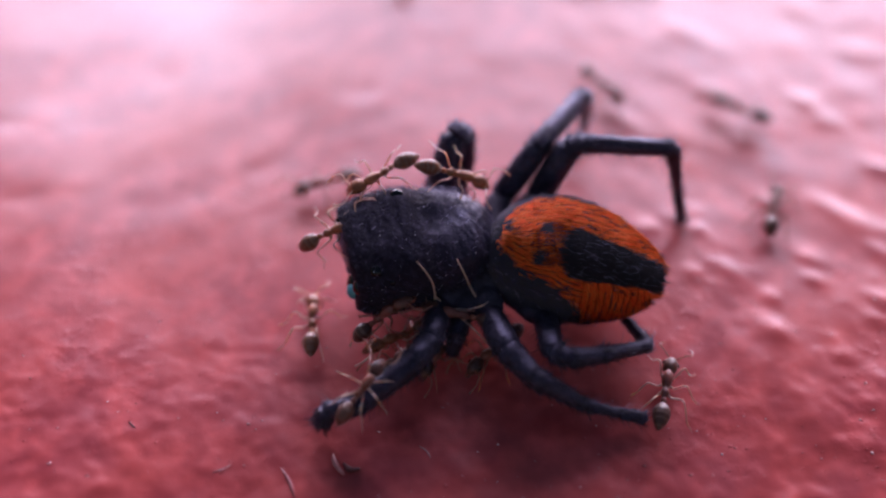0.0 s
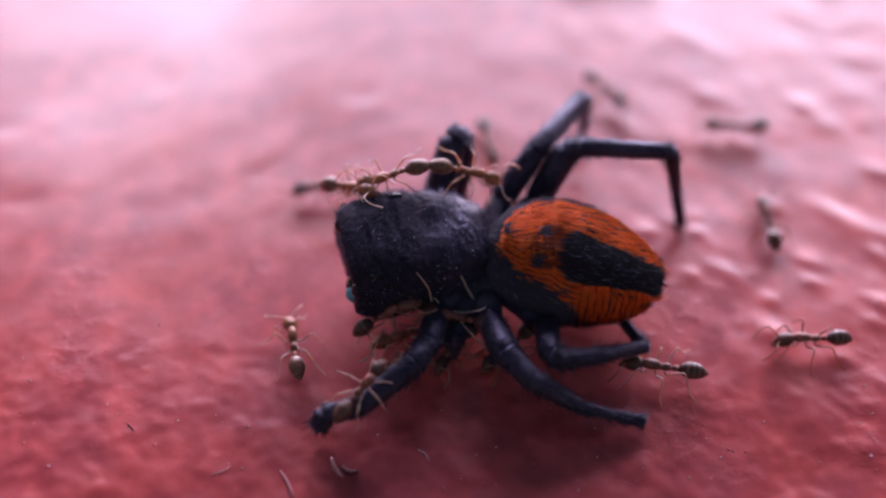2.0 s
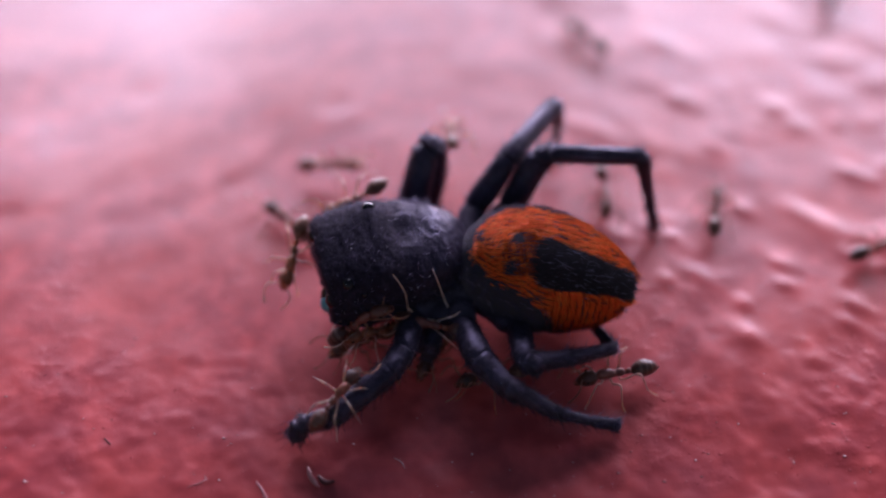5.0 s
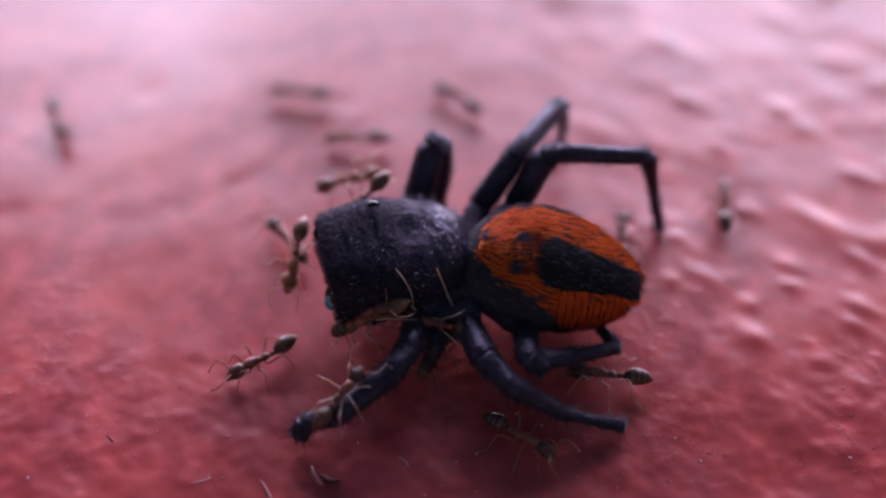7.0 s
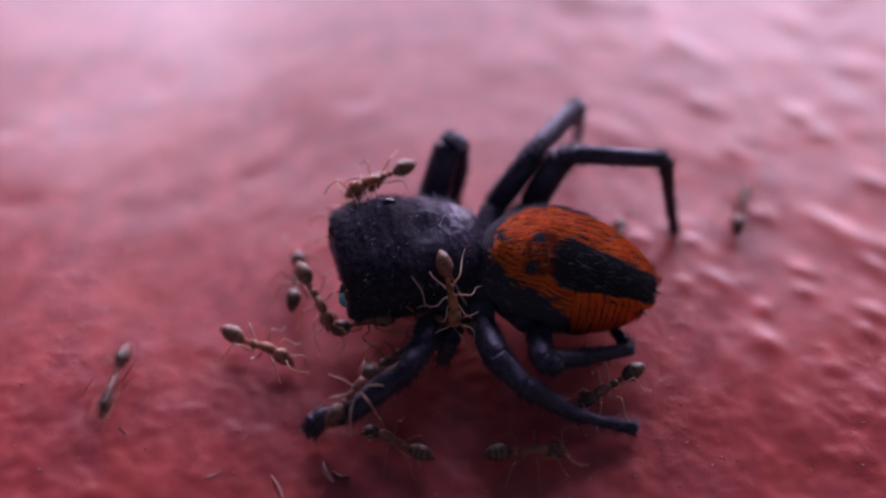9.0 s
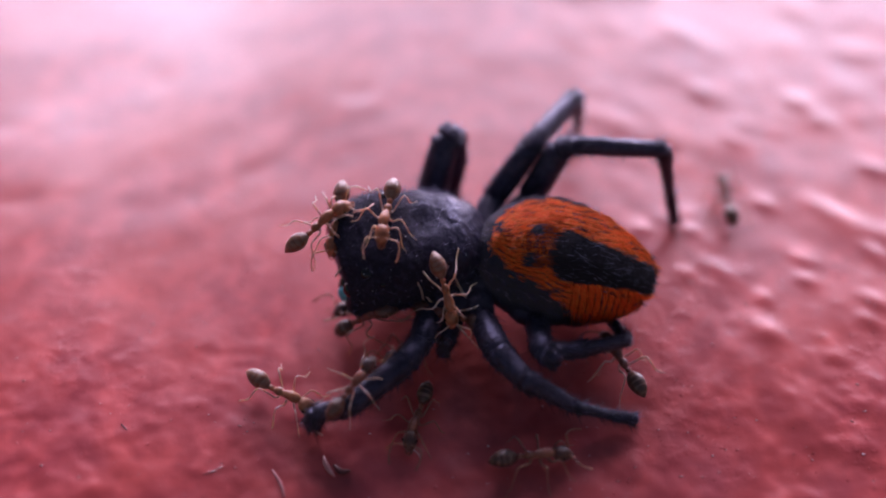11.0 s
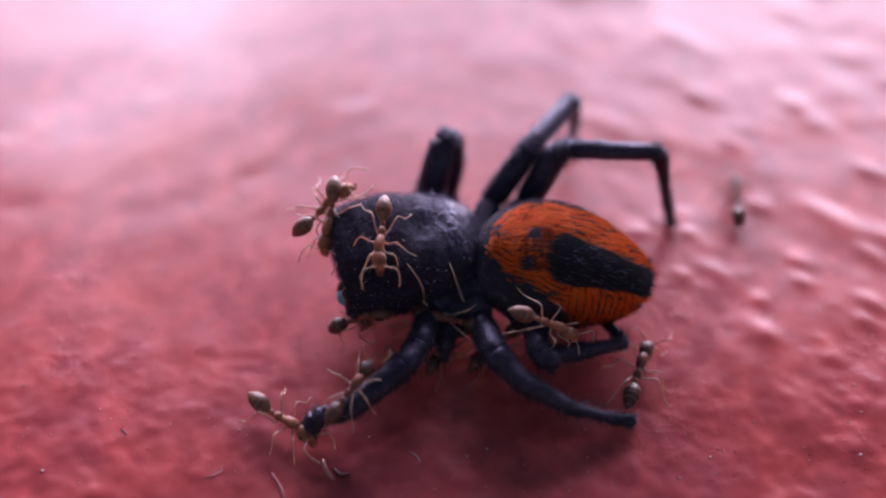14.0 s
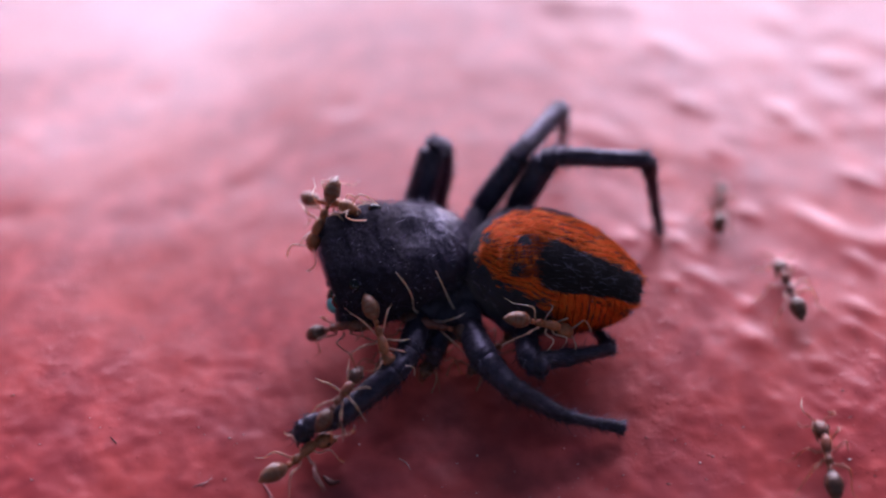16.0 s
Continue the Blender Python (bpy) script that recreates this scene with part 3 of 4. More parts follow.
tagged(part("hair", abdomen_hair(), [orange_hair, rust_hair, black_hair, grey_hair, gold_hair, violet_hair, stripe_hair], abdomen, "dense orange and black hair"), kind="stuff")
bm = bmesh.new()
for y in (-0.14, 0.14):
    limb([(AL - 0.12, y, -0.05, 0.14), (AL + 0.08, y, -0.1, 0.09)], 8, 2, 0, bm)
part("spinneret", bm, leg_cuticle, abdomen)

# underside that joins legs and abdomen
SPIDER_MIDDLE = Vector((0.87, -0.80, 1.15))
bm = bmesh.new()
blob(bm, SPIDER_MIDDLE, (1.5, 1.15, 0.7), 18, 10, 0.08)
part("underside", bm, black_cuticle, spider)
# dark mass added below the head: blocks light there and deepens the shade
bm = bmesh.new()
blob(bm, (-1.15, -0.72, 0.98), (1.55, 0.98, 0.78), 18, 10, 0.12, 2.0)
part("breastplate", bm, black_cuticle, spider)


def leg_hair(bm, line, rng, count):
    for i in range(count):
        k = rng.randrange(len(line) - 1)
        f = rng.random()
        stands = rng.random() < 0.12
        p = line[k] * (1 - f) + line[k + 1] * f
        d = Vector(line[k + 1][:3] - line[k][:3]).normalized()
        u, v = side_frame(d)
        a = rng.uniform(0, 2 * math.pi)
        out = u * math.cos(a) + v * math.sin(a)
        strand(bm, Vector(p[:3]) + out * p[3] * 0.96, out * (rng.uniform(0.9, 1.6) if stands else rng.uniform(0.2, 0.7)) + d * 0.9, rng.uniform(0.25, 0.48) if stands else rng.uniform(0.08, 0.26), 0.008, rng.choice((3, 3, 3, 0, 0, 1, 1)))


def spider_leg(joints, seed, pulled=False):
    """joints: (x, y, z, radius) in mm from hip to tip; one mesh a segment, narrow at the joints, the hair of the leg joined.
    pulled: returns the segments beyond the kneecap, with their own hair, to be moved together."""
    rng = random.Random(seed)
    names = ["leg", "kneecap", "shin", "metatarsus", "foot"][:len(joints) - 1]
    root, hair, loose_hair, loose = None, bmesh.new(), bmesh.new(), []
    for i, name in enumerate(names):
        a, b = np.array(joints[i], float), np.array(joints[i + 1], float)
        mid0, mid1, mid2 = a * 0.88 + b * 0.12, a * 0.62 + b * 0.38, a * 0.16 + b * 0.84
        swell = 1.10 if i in (0, 2) else 1.02
        mid0[3] = a[3] * 1.02
        mid1[3] = (a[3] * 0.6 + b[3] * 0.4) * swell
        mid2[3] = (a[3] * 0.2 + b[3] * 0.8) * swell
        a[3], b[3] = a[3] * 0.94, b[3] * 0.94
        bm = bmesh.new()
        line = smooth_line([a, mid0, mid1, mid2, b], 5)
        tube(bm, [p[:3] for p in line], [p[3] for p in line], 18, 0, 0.07)
        far = pulled and i > 1
        fur = loose_hair if far else hair
        leg_hair(fur, line, rng, 1000 if i in (0, 2) else 520)
        for k in range(16):
            d = Vector((rng.uniform(-1, 1), rng.uniform(-1, 1), rng.uniform(0, 1)))
            strand(fur, Vector(b[:3]) + d.normalized() * b[3] * 0.95, d, rng.uniform(0.06, 0.14), 0.007, 2)
        ob = part(name, bm, leg_cuticle, root or spider)
        root = root or ob
        if far:
            loose.append(ob)
    hip = Vector(joints[0][:3])
    inner = hip * 0.5 + SPIDER_MIDDLE * 0.5
    bm = limb([(*inner, 0.42), (*(hip * 0.7 + inner * 0.3), 0.46), (*hip, 0.36)], 14, 4, 0.10)
    part("hip", bm, black_cuticle, root)
    tagged(part("hair", hair, [black_hair, violet_hair, grey_hair, head_hair], root, "fine black and violet leg hair"), kind="stuff")
    if loose:
        loose.append(tagged(part("hair", loose_hair, [black_hair, violet_hair, grey_hair, head_hair], root, "fine black and violet leg hair"), kind="stuff"))
    return loose


spider_leg([(-0.46, 1.88, 1.70, 0.46), (0.02, 2.72, 3.35, 0.38), (0.26, 2.94, 3.45, 0.34), (0.28, 2.83, 2.20, 0.36), (0.10, 2.51, 0.90, 0.34)], 0)
spider_leg([(1.50, 1.78, 1.70, 0.38), (2.53, 2.33, 3.30, 0.32), (2.79, 2.62, 3.50, 0.28), (4.12, 4.62, 3.40, 0.27), (4.47, 5.59, 1.50, 0.12), (4.55, 6.03, 0.20, 0.10)], 1)
spider_leg([(2.62, 1.79, 1.70, 0.42), (3.42, 2.13, 3.50, 0.36), (3.82, 2.15, 3.70, 0.27), (6.60, 2.16, 3.50, 0.23), (7.12, 2.20, 1.50, 0.14), (7.49, 2.18, 0.20, 0.16)], 2)
spider_leg([(-0.40, -2.01, 1.20, 0.34), (-0.67, -3.53, 1.50, 0.33), (-1.09, -4.21, 1.50, 0.34), (-2.68, -5.40, 1.00, 0.27), (-3.52, -5.38, 0.70, 0.25), (-3.73, -5.57, 0.35, 0.25)], 3)
spider_leg([(1.03, -2.39, 1.20, 0.36), (1.47, -3.93, 1.60, 0.37), (2.17, -4.76, 1.50, 0.29), (3.60, -5.18, 0.75, 0.16), (4.65, -5.23, 0.40, 0.12), (5.33, -5.30, 0.28, 0.18)], 4)
TUGGED = spider_leg([(2.66, -2.38, 1.20, 0.33), (2.71, -4.03, 1.70, 0.29), (3.12, -4.21, 1.60, 0.25), (4.19, -3.90, 1.35, 0.21), (5.59, -3.34, 1.00, 0.18), (5.12, -2.01, 0.50, 0.14)], 5, True)
spider_leg([(0.27, -2.20, 1.00, 0.28), (0.05, -2.95, 0.85, 0.24), (-0.05, -3.15, 0.30, 0.16)], 6)
# the bent hind leg gives a little as an ant tugs at its end: seconds, shift in mm
TUGS = [(0.0, 0, 0, 0), (0.5, 0.04, 0.10, 0), (1.0, -0.02, 0.05, 0), (2.0, -0.06, 0.07, 0), (2.5, -0.18, 0.14, 0), (4.0, -0.17, 0.16, 0), (6.5, -0.25, 0.20, 0), (9.0, -0.25, 0.24, 0), (11.5, -0.33, 0.24, 0), (14.0, -0.36, 0.22, 0), (15.0, -0.40, 0.24, 0.02), (16.0, -0.40, 0.24, 0.02)]


# ---- ants ----
def ant_meshes(amber, gaster_brown, gaster_rim, ant_leg, head_skin):
    made = {}
    bm = bmesh.new()
    limb([(0.40, 0, 0.50, 0.08), (0.27, 0, 0.56, 0.145), (0.06, 0, 0.56, 0.14), (-0.12, 0, 0.51, 0.095), (-0.28, 0, 0.52, 0.12), (-0.42, 0, 0.46, 0.06)], 12, 4, 0.08, bm)
    made["thorax"] = mesh_of("thorax", bm, amber)
    bm = bmesh.new()
    limb([(-0.42, 0, 0.44, 0.05), (-0.52, 0, 0.52, 0.085), (-0.62, 0, 0.46, 0.05)], 9, 3, 0, bm)
    made["waist"] = mesh_of("waist", bm, amber)
    bm = bmesh.new()
    limb([(0, 0, 0, 0.07), (-0.13, 0, 0.03, 0.18), (-0.32, 0, 0.04, 0.245), (-0.54, 0, 0.01, 0.21), (-0.70, 0, -0.04, 0.12), (-0.79, 0, -0.06, 0.04)], 14, 5, 0.04, bm)
    for f in bm.faces:
        x = -f.calc_center_median().x
        f.material_index = 1 if 0.2 < x < 0.75 and (x - 0.2) % 0.17 < 0.06 else 0
    made["gaster"] = mesh_of("gaster", bm, [gaster_brown, gaster_rim])
    bm = bmesh.new()
    limb([(0.0, 0, 0.0, 0.12), (0.12, 0, 0.0, 0.20), (0.30, 0, -0.02, 0.215), (0.46, 0, -0.05, 0.15), (0.52, 0, -0.07, 0.09)], 14, 4, 0.03, bm)
    made["head"] = mesh_of("head", bm, head_skin)
    for side, tag in ((1, "l"), (-1, "r")):
        bm = bmesh.new()
        limb([(0, 0, 0, 0.018), (0.10, side * 0.20, 0.16, 0.018), (0.18, side * 0.34, 0.20, 0.019), (0.42, side * 0.38, 0.10, 0.019), (0.68, side * 0.30, -0.06, 0.025)], 6, 3, 0, bm)
        made["antenna_" + tag] = mesh_of("antenna", bm, ant_leg)
        bm = blob(bmesh.new(), (0.26, side * 0.205, 0.05), (0.055, 0.035, 0.05), 8, 6)
        made["eye_" + tag] = mesh_of("eye", bm, ant_black)
        bm = bmesh.new()
        limb([(0.46, side * 0.07, -0.09, 0.045), (0.58, side * 0.07, -0.11, 0.04), (0.66, side * 0.01, -0.12, 0.012)], 6, 2, 0, bm)
        made["mandible_" + tag] = mesh_of("mandible", bm, amber)
        for k, (ang, reach, up) in enumerate(((38, 0.95, 0.30), (92, 1.0, 0.32), (140, 1.25, 0.36))):
            c, s = math.cos(radians(ang)), side * math.sin(radians(ang))
            bm = bmesh.new()
            f = reach
            limb([(0, 0, 0, 0.038), (0.14 * c, 0.14 * s, -0.05, 0.029), (0.40 * f * c, 0.40 * f * s, up - 0.08, 0.024), (0.55 * f * c, 0.55 * f * s, 0.08, 0.018), (0.70 * f * c, 0.70 * f * s, -0.28, 0.014), (0.92 * f * c, 0.92 * f * s, -0.40, 0.009)], 6, 3, 0, bm)
            made["leg_%d%s" % (k, tag)] = mesh_of("leg", bm, ant_leg)
    return made


BROWN_ANT = ant_meshes(amber, gaster_brown, gaster_rim, ant_leg, gaster_brown)
# the same ant with backlight held in its colours, mostly for climbers
AMBER_ANT = ant_meshes(honey, honey_gaster, honey_rim, pale_leg, honey)
HIPS = ((0.24, 0.09, 0.42), (0.02, 0.10, 0.42), (-0.22, 0.09, 0.42))


def make_ant(label, seed, scale=1.0, curl=0.0, bow=0.0):
    """An ant: +x ahead, origin on the ground under its thorax. curl lifts the gaster, bow dips the head."""
    rng = random.Random(seed)
    ANT = AMBER_ANT if "amber" in label or "pale brown" in label or "dusty" in label else BROWN_ANT
    ob = thing("ant", label, "ant", "ants on the spider and the paint")
    ob.scale = (scale, scale, scale)
    LEGS = AMBER_ANT if "pale" in label else ANT
    part("thorax", ANT["thorax"], None, ob)
    part("waist", ANT["waist"], None, ob)
    part("gaster", ANT["gaster"], None, ob, "banded brown gaster", pose(-0.60 * MM, 0, 0.47 * MM, 0, curl + rng.uniform(-6, 10), rng.uniform(-10, 10)))
    head = part("head", ANT["head"], None, ob, "", pose(0.40 * MM, 0, 0.52 * MM, 0, 12 + bow + rng.uniform(-8, 8), rng.uniform(-14, 14)))
    for tag, side in (("l", 1), ("r", -1)):
        part("antenna", ANT["antenna_" + tag], None, head, "", pose(0.40 * MM, side * 0.08 * MM, 0.10 * MM, 0, rng.uniform(-25, 25), rng.uniform(-20, 20)))
        part("eye", ANT["eye_" + tag], None, head)
        part("mandible", ANT["mandible_" + tag], None, head)
        for k in range(3):
            x, y, z = HIPS[k]
            part("leg", LEGS["leg_%d%s" % (k, tag)], None, ob, "", pose(x * MM, side * y * MM, z * MM, rng.uniform(-8, 8), rng.uniform(-8, 8), rng.uniform(-16, 16)))
    return ob


# label, seed, size, gaster curl, head bow, rows of seconds, millimetres x, y, z and degrees of turn
ANT_WALKS = [
    ("brown ant standing on the red paint beside the spider", 1, 1.00, 0, 0, [
        (0.00, 10.59, 2.75, -0.06, 0, 1, 70), (0.50, 10.53, 2.63, -0.06, 0, 1, 65), (1.00, 10.28, 2.57, -0.05, 0, 1, 76), (1.50, 9.92, 2.37, -0.04, 0, 0, 98),
        (2.00, 10.30, 2.36, -0.05, 0, 0, 90), (2.50, 10.41, 2.55, -0.05, 0, 1, 85), (3.00, 10.38, 2.56, -0.05, 0, 1, 71), (3.50, 10.22, 2.80, -0.06, 0, 1, 74),
        (4.00, 9.90, 2.95, -0.05, 0, 1, 75), (6.50, 9.54, 3.04, -0.05, 0, 1, 73), (7.00, 9.78, 3.27, -0.06, 0, 1, 77), (7.50, 9.97, 3.39, -0.06, 0, 1, 75),
        (8.00, 9.88, 3.49, -0.06, 0, 1, 83), (8.50, 9.89, 3.31, -0.06, 0, 1, 75), (9.00, 9.85, 3.29, -0.06, 0, 1, 70), (11.50, 9.19, 3.27, -0.04, 0, 0, 91),
        (12.50, 9.06, 3.22, -0.04, 0, 0, 90), (13.00, 8.98, 3.13, -0.04, 0, -0, 118), (13.50, 9.69, 3.39, -0.06, 0, 0, 88), (14.50, 9.81, 3.11, -0.05, 0, 1, 77),
        (15.00, 9.92, 2.84, -0.05, 0, 1, 61), (15.50, 9.94, 3.19, -0.06, 0, 1, 64), (16.00, 9.62, 3.34, -0.05, 0, 1, 76),
    ]),
    ("brown ant wandering behind the spider's hind leg", 2, 1.00, 0, 0, [
        (0.00, 10.12, 7.47, -0.13, 0, -2, 145), (0.50, 9.89, 6.98, -0.12, 0, -2, 166), (1.00, 10.03, 6.67, -0.12, 0, -2, 177), (1.50, 9.87, 6.26, -0.10, 0, -2, 179),
        (2.00, 9.86, 6.64, -0.11, 0, -3, 179), (2.50, 9.78, 6.78, -0.11, 0, -2, 172), (3.00, 8.05, 6.21, -0.05, 0, -2, 192), (3.50, 6.88, 5.18, -0.02, 0, -1, 241),
        (4.00, 6.46, 3.39, -0.00, 0, -1, 261), (6.50, 5.72, 3.46, 0.00, 0, -1, 287), (6.67, 5.85, 2.87, 0.00, 0, -1, 339), (6.83, 5.99, 2.28, 0.00, 0, -1, 391),
        (7.00, 6.13, 1.69, 0.00, 0, -1, 443), (7.50, 6.05, 1.35, 0.01, 0, -1, 450), (8.00, 6.00, 1.64, 0.01, 0, -1, 449), (8.50, 5.93, 1.99, 0.01, 0, -1, 455),
        (9.00, 5.61, 1.45, 0.01, 0, -1, 453), (11.50, 4.68, 0.50, 0.01, 0, -1, 501), (16.00, 5.10, 0.92, 0.01, 0, -1, 500),
    ]),
    ("brown ant passing behind the spider", 3, 1.00, 0, 0, [
        (0.00, -1.98, 15.32, 0.01, 0, -1, -83), (0.50, -0.68, 8.52, 0.01, 0, -0, -79), (1.00, -0.53, 7.62, 0.01, 0, -0, -88), (1.50, -0.97, 8.19, 0.01, 0, -1, -87),
        (2.00, 1.29, 5.56, 0.01, 0, -1, -81), (2.50, 2.73, 4.11, 0.01, 0, -1, -48), (3.00, 5.19, 2.44, 0.01, 0, -1, -66), (3.50, 5.75, 1.91, 0.01, 0, -1, -87),
        (4.00, 4.83, 1.74, 0.01, 0, -1, -73), (6.50, 4.27, 1.70, 0.01, 0, -1, -37), (16.00, 4.02, 1.86, 0.01, 0, -1, -37),
    ]),
    ("brown ant walking over the far paint", 4, 1.00, 0, 0, [
        (0.00, 5.57, 8.34, -0.00, 0, -0, -51), (0.50, 5.59, 7.98, -0.00, 0, -0, -69), (1.00, 6.14, 8.56, -0.02, 0, 0, -21), (1.50, 5.40, 8.22, -0.00, 0, -0, -50),
        (2.00, 5.70, 8.30, -0.01, 0, -0, -51), (2.50, 5.86, 7.93, -0.01, 0, -0, -55), (3.00, 5.80, 7.94, -0.01, 0, -0, -50), (3.50, 5.79, 7.87, -0.01, 0, -0, -70),
        (4.00, 5.67, 7.77, -0.00, 0, -0, -65), (4.33, 5.82, 9.18, -0.01, 0, -1, -120), (4.67, 5.98, 10.59, -0.02, 0, -1, -175), (5.00, 6.14, 12.00, -0.03, 0, -2, -231),
        (6.00, 5.23, 18.56, -0.02, 0, -3, -188), (6.60, 3.72, 17.03, 0.01, 0, -1, -138), (6.80, 2.29, 12.77, 0.01, 0, -1, -180), (7.00, 0.85, 8.50, 0.01, 0, -0, -222),
        (7.25, -1.48, 8.04, -0.02, 0, 1, -190), (7.50, -3.81, 7.57, -0.05, 0, 2, -157), (8.00, -8.42, 5.66, -0.26, 0, -0, -133), (8.50, -6.40, 2.39, -0.07, 0, -2, -88),
        (9.00, -9.44, -4.26, 0.10, 0, -1, -93), (9.60, -10.44, -10.57, -0.09, 0, 2, -104), (16.00, -10.10, -11.39, -0.18, 0, 3, -106),
    ]),
    ("pale brown ant climbing onto the spider's head", 5, 1.00, 0, 0, [
        (0.00, -4.20, -1.96, -0.01, 0, -0, 89), (0.50, -5.11, -2.47, 0.00, 0, -1, 141), (1.00, -4.78, -2.84, -0.01, 0, -1, 124), (1.50, -4.79, -2.63, -0.00, 0, -1, 106),
        (2.00, -4.69, -2.70, -0.01, 0, -1, 100), (2.50, -5.88, -1.59, 0.00, 0, 0, 120), (3.00, -8.24, 0.71, -0.07, 0, 2, 129), (3.50, -7.90, 0.78, -0.07, 0, 2, 113),
        (3.80, -8.39, 1.62, -0.11, 0, 3, 104), (4.00, -8.26, 3.81, -0.20, 0, 3, 95), (4.20, -5.28, 5.66, -0.11, 0, -2, 35), (5.00, -2.96, 4.76, 0.22, 2, -11, -12),
        (6.50, -1.98, 3.02, 1.48, 23, -28, -47), (7.00, -2.27, 2.79, 1.78, 28, -28, -11), (7.50, -2.29, 2.51, 1.97, 27, -27, 1), (8.00, -2.25, 1.90, 2.31, 27, -27, -7),
        (8.25, -2.24, 1.77, 2.58, 10, -6, -57), (8.50, -2.23, 1.63, 2.86, -7, 14, -108), (9.00, -2.23, 1.20, 3.14, -22, 0, -152), (11.50, -1.67, -1.04, 3.44, -2, 3, -96),
        (12.50, -2.37, -0.82, 3.39, -16, 14, -133), (13.00, -2.38, -0.48, 3.46, -19, 14, -143), (13.50, -1.99, -0.72, 3.38, -5, 7, -102), (14.50, -1.75, -1.94, 2.98, -2, 32, -95),
        (15.00, -1.83, -2.33, 2.62, 0, 42, -89), (15.50, -1.70, -2.70, 2.16, 3, 45, -83), (16.00, -1.48, -3.24, 1.67, 8, 33, -70),
    ]),
    ("amber ant crossing the top of the spider's carapace", 6, 1.00, 0, 0, [
        (0.00, 0.02, 1.11, 3.17, 25, 19, -3), (0.50, 0.47, 0.99, 3.16, 22, 20, -24), (1.00, 0.51, 0.89, 3.16, 21, 21, -30), (1.50, 0.66, 1.14, 3.16, 24, 17, -15),
        (2.00, 0.45, 1.36, 3.15, 25, 15, -2), (2.50, 0.39, 1.27, 3.16, 25, 17, -3), (3.00, 0.45, 1.42, 3.16, 25, 16, 20), (3.50, 0.13, 1.24, 3.17, 26, 20, 19),
        (4.00, -0.09, 1.64, 3.28, 16, -4, 49), (5.00, 0.83, 5.04, 1.27, 1, 20, 89), (6.50, 1.00, 7.67, 0.00, 0, 0, 103), (6.75, -0.88, 6.99, -0.01, 0, 1, 139),
        (7.00, -2.77, 6.30, -0.03, 0, 1, 175), (7.50, -7.54, 4.36, -0.18, 0, 1, 207), (8.00, -10.01, 2.91, -0.21, 0, -1, 220), (8.50, -13.10, 0.49, -0.10, 0, -2, 215),
        (9.00, -15.78, -0.87, -0.01, 0, -1, 202), (16.00, -15.67, -0.30, -0.05, 0, -1, 200),
    ]),
    ("amber ant biting at the spider's face", 7, 1.00, 0, 0, [
        (0.00, -2.28, 0.91, 3.26, -21, 13, -149), (0.50, -2.18, 0.93, 3.26, -22, 13, -155), (1.00, -2.25, 0.90, 3.26, -22, 12, -158), (1.50, -2.15, 1.07, 3.27, -23, 13, -163),
        (2.00, -1.95, 1.03, 3.27, -23, 12, -164), (2.50, -1.84, 1.67, 3.27, -25, 12, -178), (3.00, -1.71, 1.32, 3.25, -17, 15, -135), (3.50, -2.04, 0.01, 3.41, -12, -0, -119),
        (4.00, -3.64, 0.23, 2.51, -12, 35, -120), (6.50, -4.12, -0.45, 1.05, 1, 24, -88), (7.00, -4.10, -0.14, 1.28, -4, 31, -100), (7.50, -4.17, -0.92, 0.90, -5, 34, -103),
        (8.00, -4.05, -1.32, 0.62, -3, 30, -99), (8.50, -3.77, -1.57, 0.66, 6, 19, -70), (9.00, -3.77, -1.50, 0.76, 10, 18, -57), (10.25, -3.46, -1.38, 2.77, 13, -5, -4),
        (11.50, -3.40, 0.15, 3.05, 16, -29, 49), (12.50, -3.33, 0.44, 3.04, 19, -27, 39), (13.00, -3.32, 0.46, 3.04, 19, -26, 40), (13.50, -3.47, 0.36, 3.04, 17, -27, 46),
        (14.50, -2.95, 0.39, 3.09, 27, -33, 10), (15.00, -2.80, 0.49, 3.08, 27, -28, -6), (15.50, -2.70, 0.63, 3.07, 27, -26, -23), (16.00, -2.69, 0.54, 3.05, 25, -24, -33),
    ]),
    ("amber ant clinging to the front of the spider's head", 8, 1.00, 0, 10, [
        (0.00, -3.22, -0.35, 2.40, 28, -32, -2), (0.50, -3.09, 0.36, 2.77, 31, -53, 17), (1.00, -2.89, 0.78, 2.79, 28, -31, -15), (1.50, -2.78, 1.23, 2.81, 22, -19, -39),
        (2.00, -2.73, 0.82, 2.89, 24, -25, -40), (2.50, -2.50, 0.78, 2.86, 18, -21, -54), (3.00, -2.03, 0.72, 2.97, 25, -28, -38), (3.17, -2.17, 0.15, 3.31, 11, -13, 16),
        (3.33, -2.35, -0.09, 3.30, -3, 3, 69), (3.50, -2.53, -0.33, 3.29, -16, 19, 123), (3.75, -2.47, 0.08, 3.29, -20, 10, 156), (4.00, -2.50, 1.35, 2.34, -24, -0, 189),
        (6.50, -2.06, 1.67, 1.98, -25, 35, 202), (9.00, -2.75, 1.51, 1.98, -24, 35, 203), (11.50, -3.15, -0.64, 2.96, -3, 21, 263), (12.50, -3.05, -0.55, 3.11, -5, 26, 259),
        (13.00, -3.00, -0.56, 3.17, -4, 26, 259), (13.50, -3.12, -0.39, 3.07, -5, 28, 259), (14.50, -3.38, -0.06, 2.75, -7, 36, 253), (15.00, -3.14, -0.24, 3.07, -6, 32, 255),
        (15.50, -3.08, 0.11, 3.14, -16, 46, 233), (16.00, -3.15, 0.14, 3.07, -16, 46, 233),
    ]),
    ("brown ant on the paint behind the spider's head", 9, 1.00, 0, 0, [
